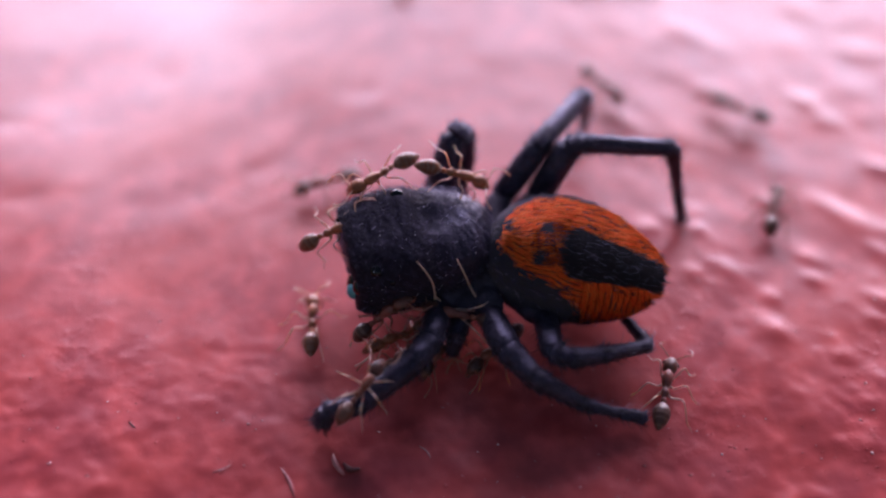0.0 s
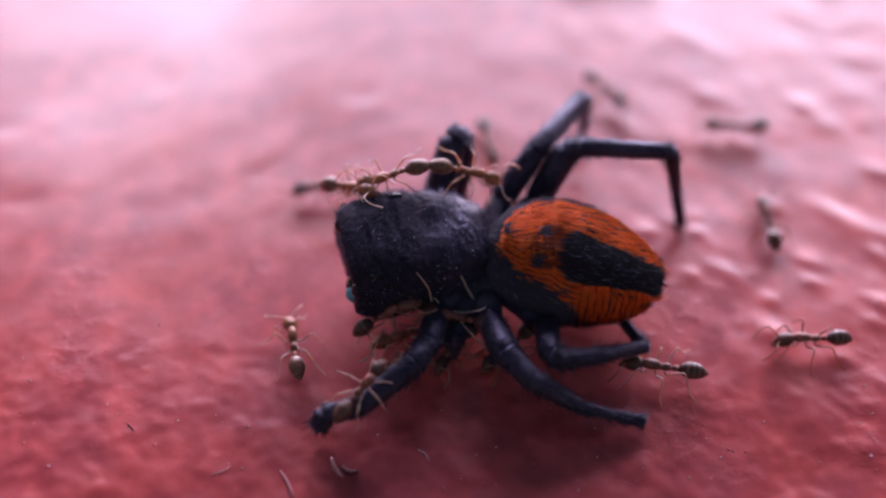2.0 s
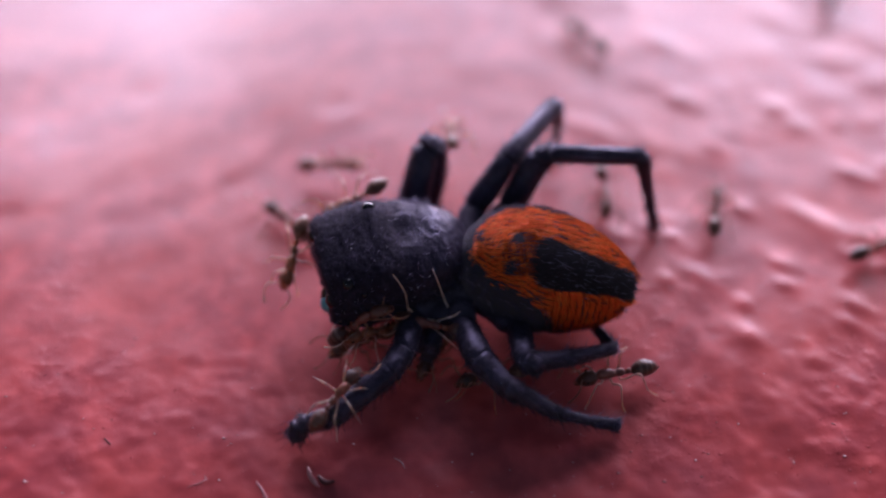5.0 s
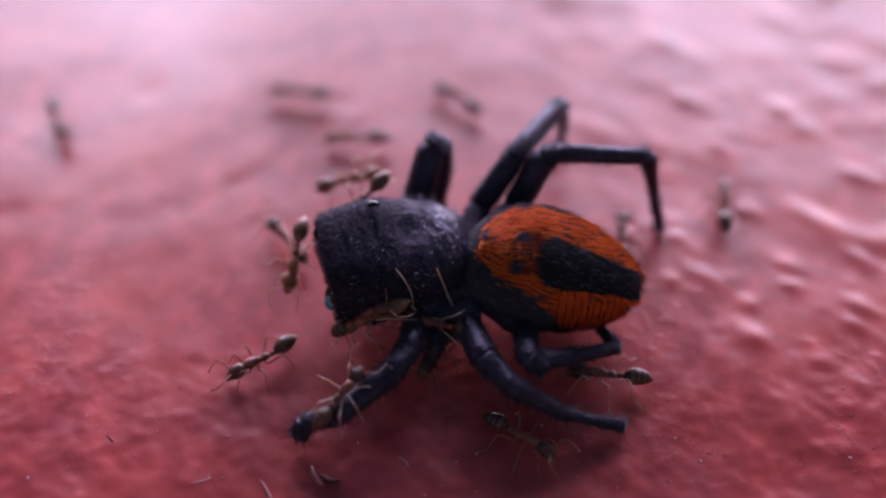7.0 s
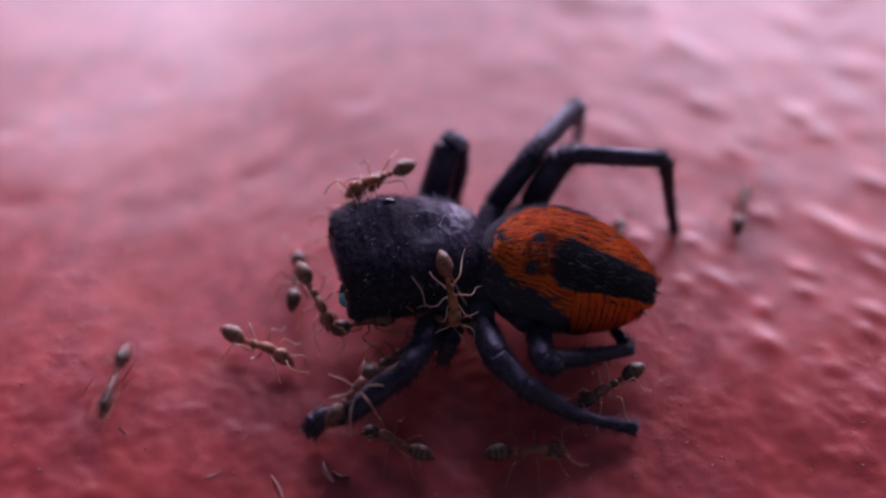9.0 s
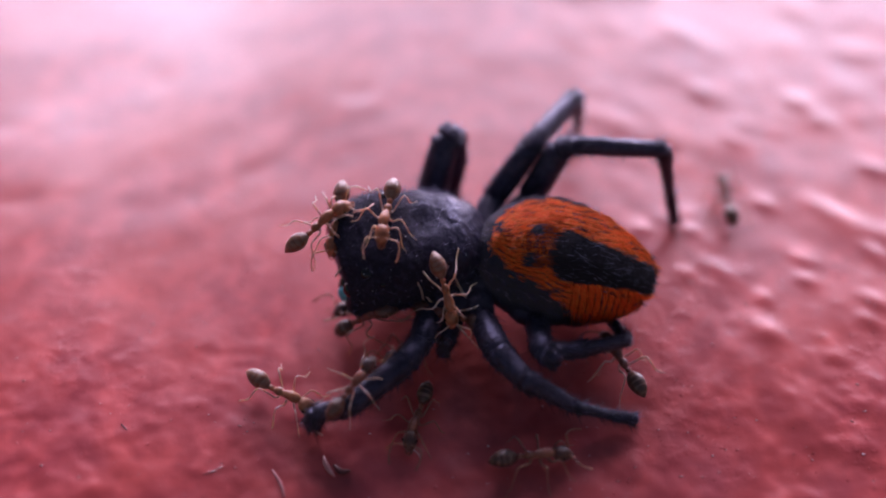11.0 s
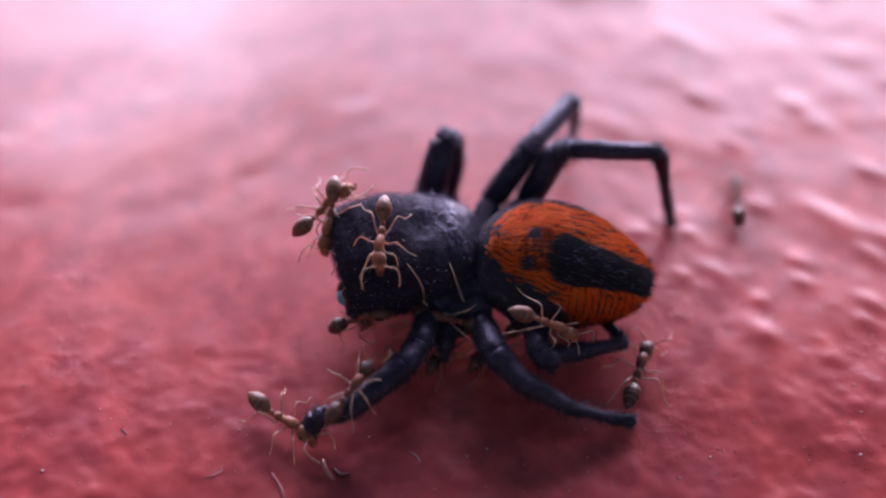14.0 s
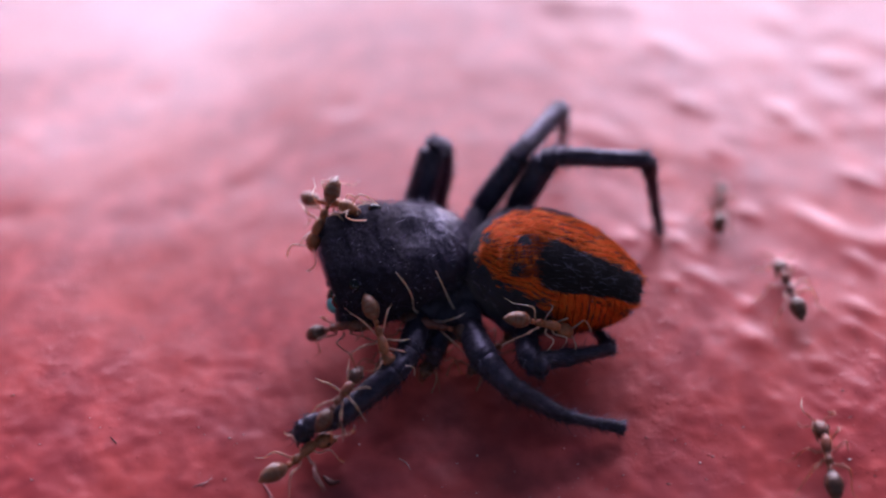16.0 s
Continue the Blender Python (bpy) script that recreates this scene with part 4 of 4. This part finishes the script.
        (0.00, -4.34, 3.56, -0.03, -0, 1, -160), (0.50, -4.12, 3.68, -0.03, 0, 1, -155), (1.00, -4.11, 3.65, -0.03, 0, 1, -157), (1.50, -4.21, 3.50, -0.03, 0, 0, -155),
        (2.00, -4.32, 3.50, -0.03, 0, 1, -180), (2.50, -4.44, 3.46, -0.04, 0, 1, -200), (3.00, -4.69, 3.25, -0.04, 0, 1, -211), (3.50, -4.24, 3.11, -0.03, 0, 0, -187),
        (4.00, -4.60, 3.16, -0.04, 0, 1, -203), (5.25, -4.68, 2.41, -0.03, 0, 0, -235), (6.50, -4.76, 1.66, -0.02, 0, 0, -268), (7.00, -4.72, 1.75, -0.02, 0, 0, -234),
        (7.50, -4.66, 1.63, -0.02, 0, 0, -230), (8.00, -4.76, 1.53, -0.02, 0, 0, -203), (8.50, -4.69, 1.36, -0.02, 0, 0, -202), (8.75, -4.64, 0.67, -0.01, 0, 0, -236),
        (9.00, -4.59, -0.03, 0.00, 0, -0, -271), (9.83, -3.75, -0.55, 0.00, 0, -0, -227), (10.67, -2.91, -1.06, 0.01, 0, -0, -183), (11.50, -2.08, -1.58, 0.01, 0, -1, -139),
        (16.00, -1.78, -1.15, 0.01, 0, -1, -139),
    ]),
    ("brown ant with pale legs tugging at the spider's bent leg", 10, 1.05, 0, 0, [
        (0.00, 6.06, -4.29, -0.09, 0, -3, 75), (0.50, 6.28, -3.75, -0.06, 0, -2, 118), (1.00, 6.21, -3.66, -0.05, 0, -2, 141), (1.50, 6.12, -3.56, -0.05, 0, -1, 160),
        (2.00, 5.90, -3.60, -0.05, 0, -1, 172), (2.50, 5.60, -3.45, -0.05, 0, -1, 173), (3.00, 5.65, -3.49, -0.05, 0, -0, 183), (3.50, 5.71, -3.35, -0.05, 0, -0, 186),
        (4.00, 5.60, -3.49, -0.05, 0, 0, 193), (6.50, 4.95, -3.80, -0.07, 0, -0, 189), (7.00, 4.90, -3.69, -0.06, 0, -1, 174), (7.50, 4.98, -3.12, -0.04, 0, -2, 115),
        (8.00, 4.62, -3.65, -0.06, 0, -1, 161), (8.50, 4.83, -4.10, -0.08, 0, 1, 214), (9.00, 4.62, -4.12, -0.08, 0, 1, 215), (10.25, 4.87, -3.66, -0.07, 0, -1, 157),
        (11.50, 5.13, -3.21, -0.05, 0, -2, 98), (12.50, 5.23, -3.29, -0.05, 0, -3, 92), (13.00, 5.26, -3.40, -0.05, 0, -3, 100), (13.50, 5.23, -3.43, -0.06, 0, -3, 103),
        (13.80, 5.41, -3.61, -0.06, 0, -3, 82), (14.30, 6.23, -3.30, -0.05, 0, -2, 64), (14.50, 6.55, -3.04, -0.04, 0, -2, 67), (14.80, 8.77, -2.74, -0.01, 0, -1, 19),
        (15.00, 10.90, -1.74, -0.00, 0, -1, 25), (15.30, 11.14, -0.07, -0.03, 0, 1, 78), (15.50, 11.00, 0.05, -0.03, 0, 1, 90), (16.00, 11.05, -0.27, -0.03, 0, 1, 97),
    ]),
    ("brown ant walking on the red paint near the spider", 11, 1.00, 0, 0, [
        (0.00, 18.48, 5.98, -0.19, -0, -1, -170), (1.00, 15.20, 3.76, -0.13, 0, -1, -157), (1.20, 13.56, 2.42, -0.08, 0, -2, -131), (1.50, 11.68, -1.77, 0.02, 0, -1, -167),
        (2.00, 10.46, -2.61, 0.02, 0, -0, -179), (2.50, 10.51, -3.07, 0.02, 0, -0, -150), (2.75, 9.61, -2.43, 0.02, 0, -1, -196), (3.00, 8.73, -1.89, 0.02, 0, -1, -219),
        (3.50, 8.78, -1.79, 0.02, 0, -1, -227), (4.00, 9.17, -2.14, 0.02, 0, -1, -207), (4.10, 9.95, -1.58, 0.01, 0, -0, -261), (4.20, 10.73, -1.03, 0.01, 0, 0, -316),
        (5.00, 14.75, 1.22, -0.05, 0, 0, -337), (6.00, 18.90, 2.21, -0.08, 0, -0, -344), (16.00, 18.74, 2.47, -0.09, 0, -0, -344),
    ]),
    ("brown ant hurrying over the bumpy red paint", 12, 1.00, 0, 0, [
        (0.00, 9.66, -10.09, -0.43, 0, -8, 79), (2.00, 9.46, -9.15, -0.34, 0, -7, 79), (2.50, 10.47, -5.22, -0.04, 0, -3, 69), (2.75, 11.19, -5.26, -0.03, 0, -3, 32),
        (3.00, 12.38, -6.07, -0.04, 0, -1, -10), (3.12, 12.27, -5.83, -0.03, 0, -2, 46), (3.25, 12.16, -5.60, -0.03, 0, -3, 102), (3.50, 11.27, -3.41, 0.02, 0, -1, 104),
        (4.00, 11.05, 0.59, -0.02, 0, 1, 100), (4.30, 12.45, 3.86, -0.11, 0, 1, 68), (5.20, 17.09, 16.54, -0.50, 0, 1, 72), (16.00, 17.44, 18.67, -0.56, 0, 1, 72),
    ]),
    ("brown ant coming near over the red paint", 13, 1.05, 0, 0, [
        (0.00, 9.07, -10.69, -0.55, 0, -8, 74), (11.00, 9.36, -9.32, -0.39, 0, -7, 74), (11.50, 10.06, -6.96, -0.17, 0, -5, 75), (11.80, 11.73, -5.11, -0.04, 0, -3, 49),
        (12.30, 14.83, -3.72, 0.01, 0, -1, 21), (12.75, 14.84, -4.78, -0.01, 0, 0, -37), (13.20, 14.85, -5.84, -0.04, 0, 1, -95), (14.50, 11.76, -8.55, -0.24, 0, 3, -132),
        (14.67, 11.61, -8.22, -0.22, 0, 1, -184), (14.83, 11.47, -7.88, -0.20, 0, -2, -236), (15.00, 11.32, -7.55, -0.18, 0, -5, -288), (15.50, 10.95, -7.78, -0.20, 0, -5, -280),
        (16.00, 10.87, -6.14, -0.10, 0, -4, -273),
    ]),
    ("brown ant with pale legs gripping the spider's front foot", 14, 0.92, 0, 0, [
        (0.00, -2.44, -4.98, 1.26, 16, -21, 49), (1.50, -2.40, -4.88, 1.25, 16, -19, 46), (16.00, -2.45, -4.81, 1.25, 15, -19, 50),
    ]),
    ("dusty brown ant beside the spider's front foot", 15, 1.05, 0, 0, [
        (0.00, -20.20, 6.02, -0.47, 0, -2, -25), (6.80, -19.79, 7.03, -0.53, 0, -2, -27), (7.50, -13.62, 2.75, -0.26, 0, -4, -54), (7.75, -11.93, 1.88, -0.19, 0, -2, -21),
        (8.00, -10.25, 1.02, -0.12, 0, -1, 13), (8.50, -5.94, -1.56, -0.00, 0, -1, -17), (9.00, -5.36, -2.82, -0.01, 0, 0, -21), (11.50, -4.37, -4.71, -0.07, 0, 1, -29),
        (12.50, -4.44, -4.41, -0.06, 0, 1, -36), (13.00, -4.33, -4.62, -0.07, 0, 2, -39), (13.50, -4.44, -4.58, -0.07, 0, 1, -34), (14.00, -4.41, -5.33, -0.10, 0, 2, -31),
        (14.50, -4.45, -5.95, -0.13, 0, 2, -26), (15.00, -4.37, -6.01, -0.14, 0, 2, -10), (15.50, -3.74, -6.61, -0.20, 0, 3, -26), (15.75, -3.65, -6.34, -0.18, 0, 0, 8),
        (16.00, -3.56, -6.06, -0.16, 0, -2, 42),
    ]),
    ("brown ant under the spider's flank with pale legs showing", 16, 1.05, 0, 0, [
        (0.00, 0.05, -2.20, 1.02, -40, -5, 168), (1.50, 0.03, -2.18, 1.02, -40, -5, 167), (16.00, 0.02, -2.16, 1.02, -40, -5, 167),
    ]),
    ("brown ant under the spider's head", 17, 1.00, 0, 0, [
        (0.00, -1.71, -2.41, 1.21, 22, -45, 11), (1.50, -1.57, -2.40, 1.29, 20, -38, 5), (4.00, -1.63, -2.41, 1.30, 21, -40, 5), (6.50, -1.53, -2.46, 1.67, 22, -41, -0),
        (9.00, -2.00, -2.34, 0.89, 21, -37, -16), (11.50, -1.93, -2.34, 0.94, 23, -44, -8), (13.00, -1.95, -2.40, 1.11, 22, -41, -11), (16.00, -2.40, -2.35, 0.89, 21, -36, -17),
    ]),
    ("pale brown ant climbing over the spider's flank", 18, 0.98, 0, 0, [
        (0.00, -1.71, -2.94, 0.28, -2, -0, -153), (4.00, -1.34, -2.57, 0.28, -2, 0, -162), (6.50, -1.81, -2.43, 1.33, -20, 25, -173), (7.00, -1.61, -2.40, 1.40, -27, 32, -176),
        (7.25, -0.94, -2.54, 1.85, -7, 41, -118), (7.50, -0.27, -2.34, 1.87, 13, 49, -60), (8.00, -0.13, -2.29, 1.93, 1, 58, -87), (8.50, -0.00, -2.07, 1.98, 5, 52, -79),
        (9.00, 0.09, -1.95, 2.07, 9, 52, -70), (11.50, -0.02, -2.37, 2.04, 12, 51, -63), (12.00, 0.42, -2.50, 1.91, 14, 41, -56), (12.50, 0.89, -2.62, 1.79, 17, 32, -45),
        (13.00, 2.75, -3.07, 1.76, 24, 26, -11), (13.50, 2.72, -3.09, 1.76, 24, 28, -5), (14.50, 3.05, -3.09, 1.76, 24, 28, -8), (15.00, 3.06, -2.93, 1.76, 24, 28, -8),
        (15.50, 3.11, -2.87, 1.76, 24, 28, -11), (16.00, 2.99, -2.90, 1.76, 24, 28, 7),
    ]),
    ("dim brown ant in the spider's shadow", 19, 1.00, 0, 0, [
        (0.00, 1.09, -3.25, -0.02, -0, 0, -137), (4.20, 1.80, -2.90, -0.01, 0, 0, -137), (5.25, 1.74, -4.15, -0.07, 0, -2, -181), (6.30, 1.69, -5.40, -0.12, 0, -3, -224),
        (6.53, 1.99, -5.50, -0.13, 0, -2, -281), (6.77, 2.29, -5.61, -0.14, 0, -0, -338), (7.00, 2.59, -5.71, -0.14, 0, 1, -395), (7.50, 2.46, -5.75, -0.15, 0, 2, -400),
        (8.00, 2.29, -5.69, -0.14, 0, 2, -400), (9.00, 2.46, -6.09, -0.17, 0, -1, -358), (11.50, 2.59, -6.43, -0.19, 0, -1, -353), (11.77, 2.46, -6.04, -0.17, 0, -2, -310),
        (12.03, 2.32, -5.66, -0.14, 0, -3, -267), (12.30, 2.18, -5.27, -0.12, 0, -3, -224), (12.65, 1.80, -4.19, -0.07, 0, -2, -180), (13.00, 1.42, -3.11, -0.02, 0, 0, -137),
        (16.00, 1.72, -2.84, -0.01, 0, -0, -137),
    ]),
    ("small brown ant under the spider's belly", 20, 0.95, 0, 0, [
        (0.00, -0.45, -3.26, 0.00, -0, 0, -130), (4.00, 0.23, -2.89, 0.01, 0, 0, -130), (8.00, -0.00, -2.90, 0.01, 0, 0, -129), (8.30, -0.65, -4.33, -0.06, 0, -1, -169),
        (8.60, -1.31, -5.76, -0.12, 0, -3, -208), (9.00, -1.50, -5.75, -0.12, 0, -3, -208), (10.25, -1.10, -5.54, -0.11, 0, -0, -151), (11.50, -0.69, -5.33, -0.10, 0, 2, -94),
        (12.50, -0.47, -4.91, -0.07, 0, 2, -118), (13.20, -0.14, -3.11, 0.00, 0, 0, -130), (16.00, 0.15, -2.83, 0.01, 0, -0, -130),
    ]),
    ("brown ant hurrying over the far paint", 21, 1.00, 0, 0, [
        (0.00, 3.71, 25.97, 0.00, 0, -1, 171), (6.00, 1.20, 20.25, 0.01, 0, -1, 169), (6.70, -0.88, 12.46, 0.01, 0, -1, 219), (7.00, -4.92, 8.91, -0.14, 0, 3, 168),
        (7.10, -7.45, 8.66, -0.32, 0, 4, 188), (7.40, -13.67, 4.72, -0.36, 0, -3, 227), (7.80, -17.20, 1.98, -0.18, 0, -3, 214), (16.00, -19.09, 2.28, -0.20, 0, -3, 215),
    ]),
    ("brown ant at the edge of the paint patch", 22, 1.00, 0, 0, [
        (0.00, -23.76, 19.89, -1.28, 0, -2, -56), (5.50, -20.91, 17.91, -1.21, 0, -3, -57), (6.50, -15.44, 11.61, -0.81, 0, -4, -61), (7.00, -13.45, 7.76, -0.56, 0, -4, -64),
        (7.50, -11.37, -0.95, 0.00, 0, -4, -87), (8.00, -13.08, -5.15, 0.16, 0, -1, -113), (16.00, -15.06, -6.76, 0.15, 0, -0, -125),
    ]),
    ("brown ant nosing about before the spider's front leg", 23, 1.00, 0, 0, [
        (0.00, -1.44, -3.27, -0.02, -0, 0, -129), (4.20, -0.76, -2.88, -0.01, 0, 0, -129), (5.40, -2.92, -2.37, 0.00, 0, -1, -180), (5.95, -3.63, -2.47, 0.00, 0, -2, -213),
        (6.50, -4.35, -2.57, 0.01, 0, -2, -247), (6.75, -4.74, -2.85, 0.01, 0, -1, -196), (7.00, -5.13, -3.14, 0.01, 0, -1, -146), (7.17, -5.03, -3.06, 0.01, 0, -1, -191),
        (7.33, -4.92, -2.99, 0.01, 0, -1, -236), (7.50, -4.81, -2.92, 0.01, 0, -2, -281), (7.75, -4.16, -3.10, -0.00, 0, -2, -237), (8.00, -3.51, -3.28, -0.01, 0, -2, -193),
        (8.50, -2.14, -3.03, -0.01, 0, -1, -162), (9.00, -1.29, -2.97, -0.02, 0, 0, -135), (16.00, -0.96, -2.82, -0.01, 0, -0, -136),
    ]),
]
ants = [(make_ant(label, seed, size, curl, bow), rows) for label, seed, size, curl, bow, rows in ANT_WALKS]


def reach_up(ant, row, which, line):
    """A hind leg of an ant stretched up along the spider's flank; line in mm, from the knee to the tip."""
    leg = [c for c in ant.children if c.name.startswith("leg")][which]
    t, x, y, z, a, b, c = row
    home = (pose(x * MM, y * MM, z * MM, a, b, c) @ Matrix.Diagonal((*ant.scale, 1)) @ leg.matrix_basis).inverted()
    local = [home @ (Vector(p) * MM) / MM for p in line]
    radii = np.linspace(0.034, 0.018, len(line))
    leg.data = mesh_of("leg", limb([(0, 0, 0, 0.04)] + [(*p, r) for p, r in zip(local, radii)], 7, 4), pale_leg)


for ant, rows in ants:
    if ant["label"].startswith("brown ant under the spider's flank"):
        reach_up(ant, rows[0], 1, [(-0.52, -2.29, 1.15), (-0.55, -2.15, 1.35), (-0.62, -2.28, 2.38), (-0.85, -2.2, 2.89), (-1.1, -2.04, 3.14)])
        reach_up(ant, rows[0], 4, [(0.8, -2.2, 1.1), (0.53, -1.85, 1.6), (0.27, -1.79, 2.44), (0.1, -1.65, 2.83)])


def stride(ant, rows, seed):
    """Legs step in two tripods, as fast as the ant goes; feelers keep twitching."""
    rng = random.Random(seed)
    ts = [r[0] for r in rows]
    places = [np.array(r[1:4]) for r in rows]
    turns = [r[6] for r in rows]
    dt, steps, phase = 0.125, [], 0.0
    for i in range(int(16 / dt) + 1):
        t = i * dt
        k = min(max(int(np.searchsorted(ts, t, side="right")) - 1, 0), len(ts) - 2)
        span = max(ts[k + 1] - ts[k], 0.05)
        speed = float(np.linalg.norm(places[k + 1] - places[k])) / span + abs(turns[k + 1] - turns[k]) / span * 0.012
        phase += 2 * math.pi * dt * min(max(speed / 2.2, 0.12), 3.1)
        steps.append((t, phase, 4 + 13 * min(speed / 4, 1)))
    legs = [c for c in ant.children if c.name.startswith("leg")]
    for n, leg in enumerate(legs):
        base = leg.matrix_basis.copy()
        side = 1 if n < 3 else -1
        off = math.pi * (n % 2) + rng.uniform(-0.3, 0.3)
        path = []
        for i, (t, p, amp) in enumerate(steps):
            lift = max(math.cos(p + off), 0) * amp * 0.5
            path.append((t, base @ pose(0, 0, 0, side * lift, 0, side * -amp * math.sin(p + off))))
        walk(leg, path)
    for head in [c for c in ant.children if c.name.startswith("head")]:
        for feeler in [c for c in head.children if c.name.startswith("antenna")]:
            base, a, b = feeler.matrix_basis.copy(), rng.uniform(0, 6), rng.uniform(1.2, 2.2)
            walk(feeler, [(t, base @ pose(0, 0, 0, 0, 12 * math.sin(b * 6 * t + a), 14 * math.sin(b * 4.3 * t + a * 2))) for t in np.arange(0, 16.01, 0.25)])


def motions():
    for piece in TUGGED:
        walk(piece, [(t, pose(x * MM, y * MM, z * MM)) for t, x, y, z in TUGS])
    for n, (ant, rows) in enumerate(ants):
        walk(ant, [(t, pose(x * MM, y * MM, (relief(x, y) if not a and z < 0.6 else z) * MM, a, b, c)) for t, x, y, z, a, b, c in rows])
        stride(ant, rows, n)


motions()
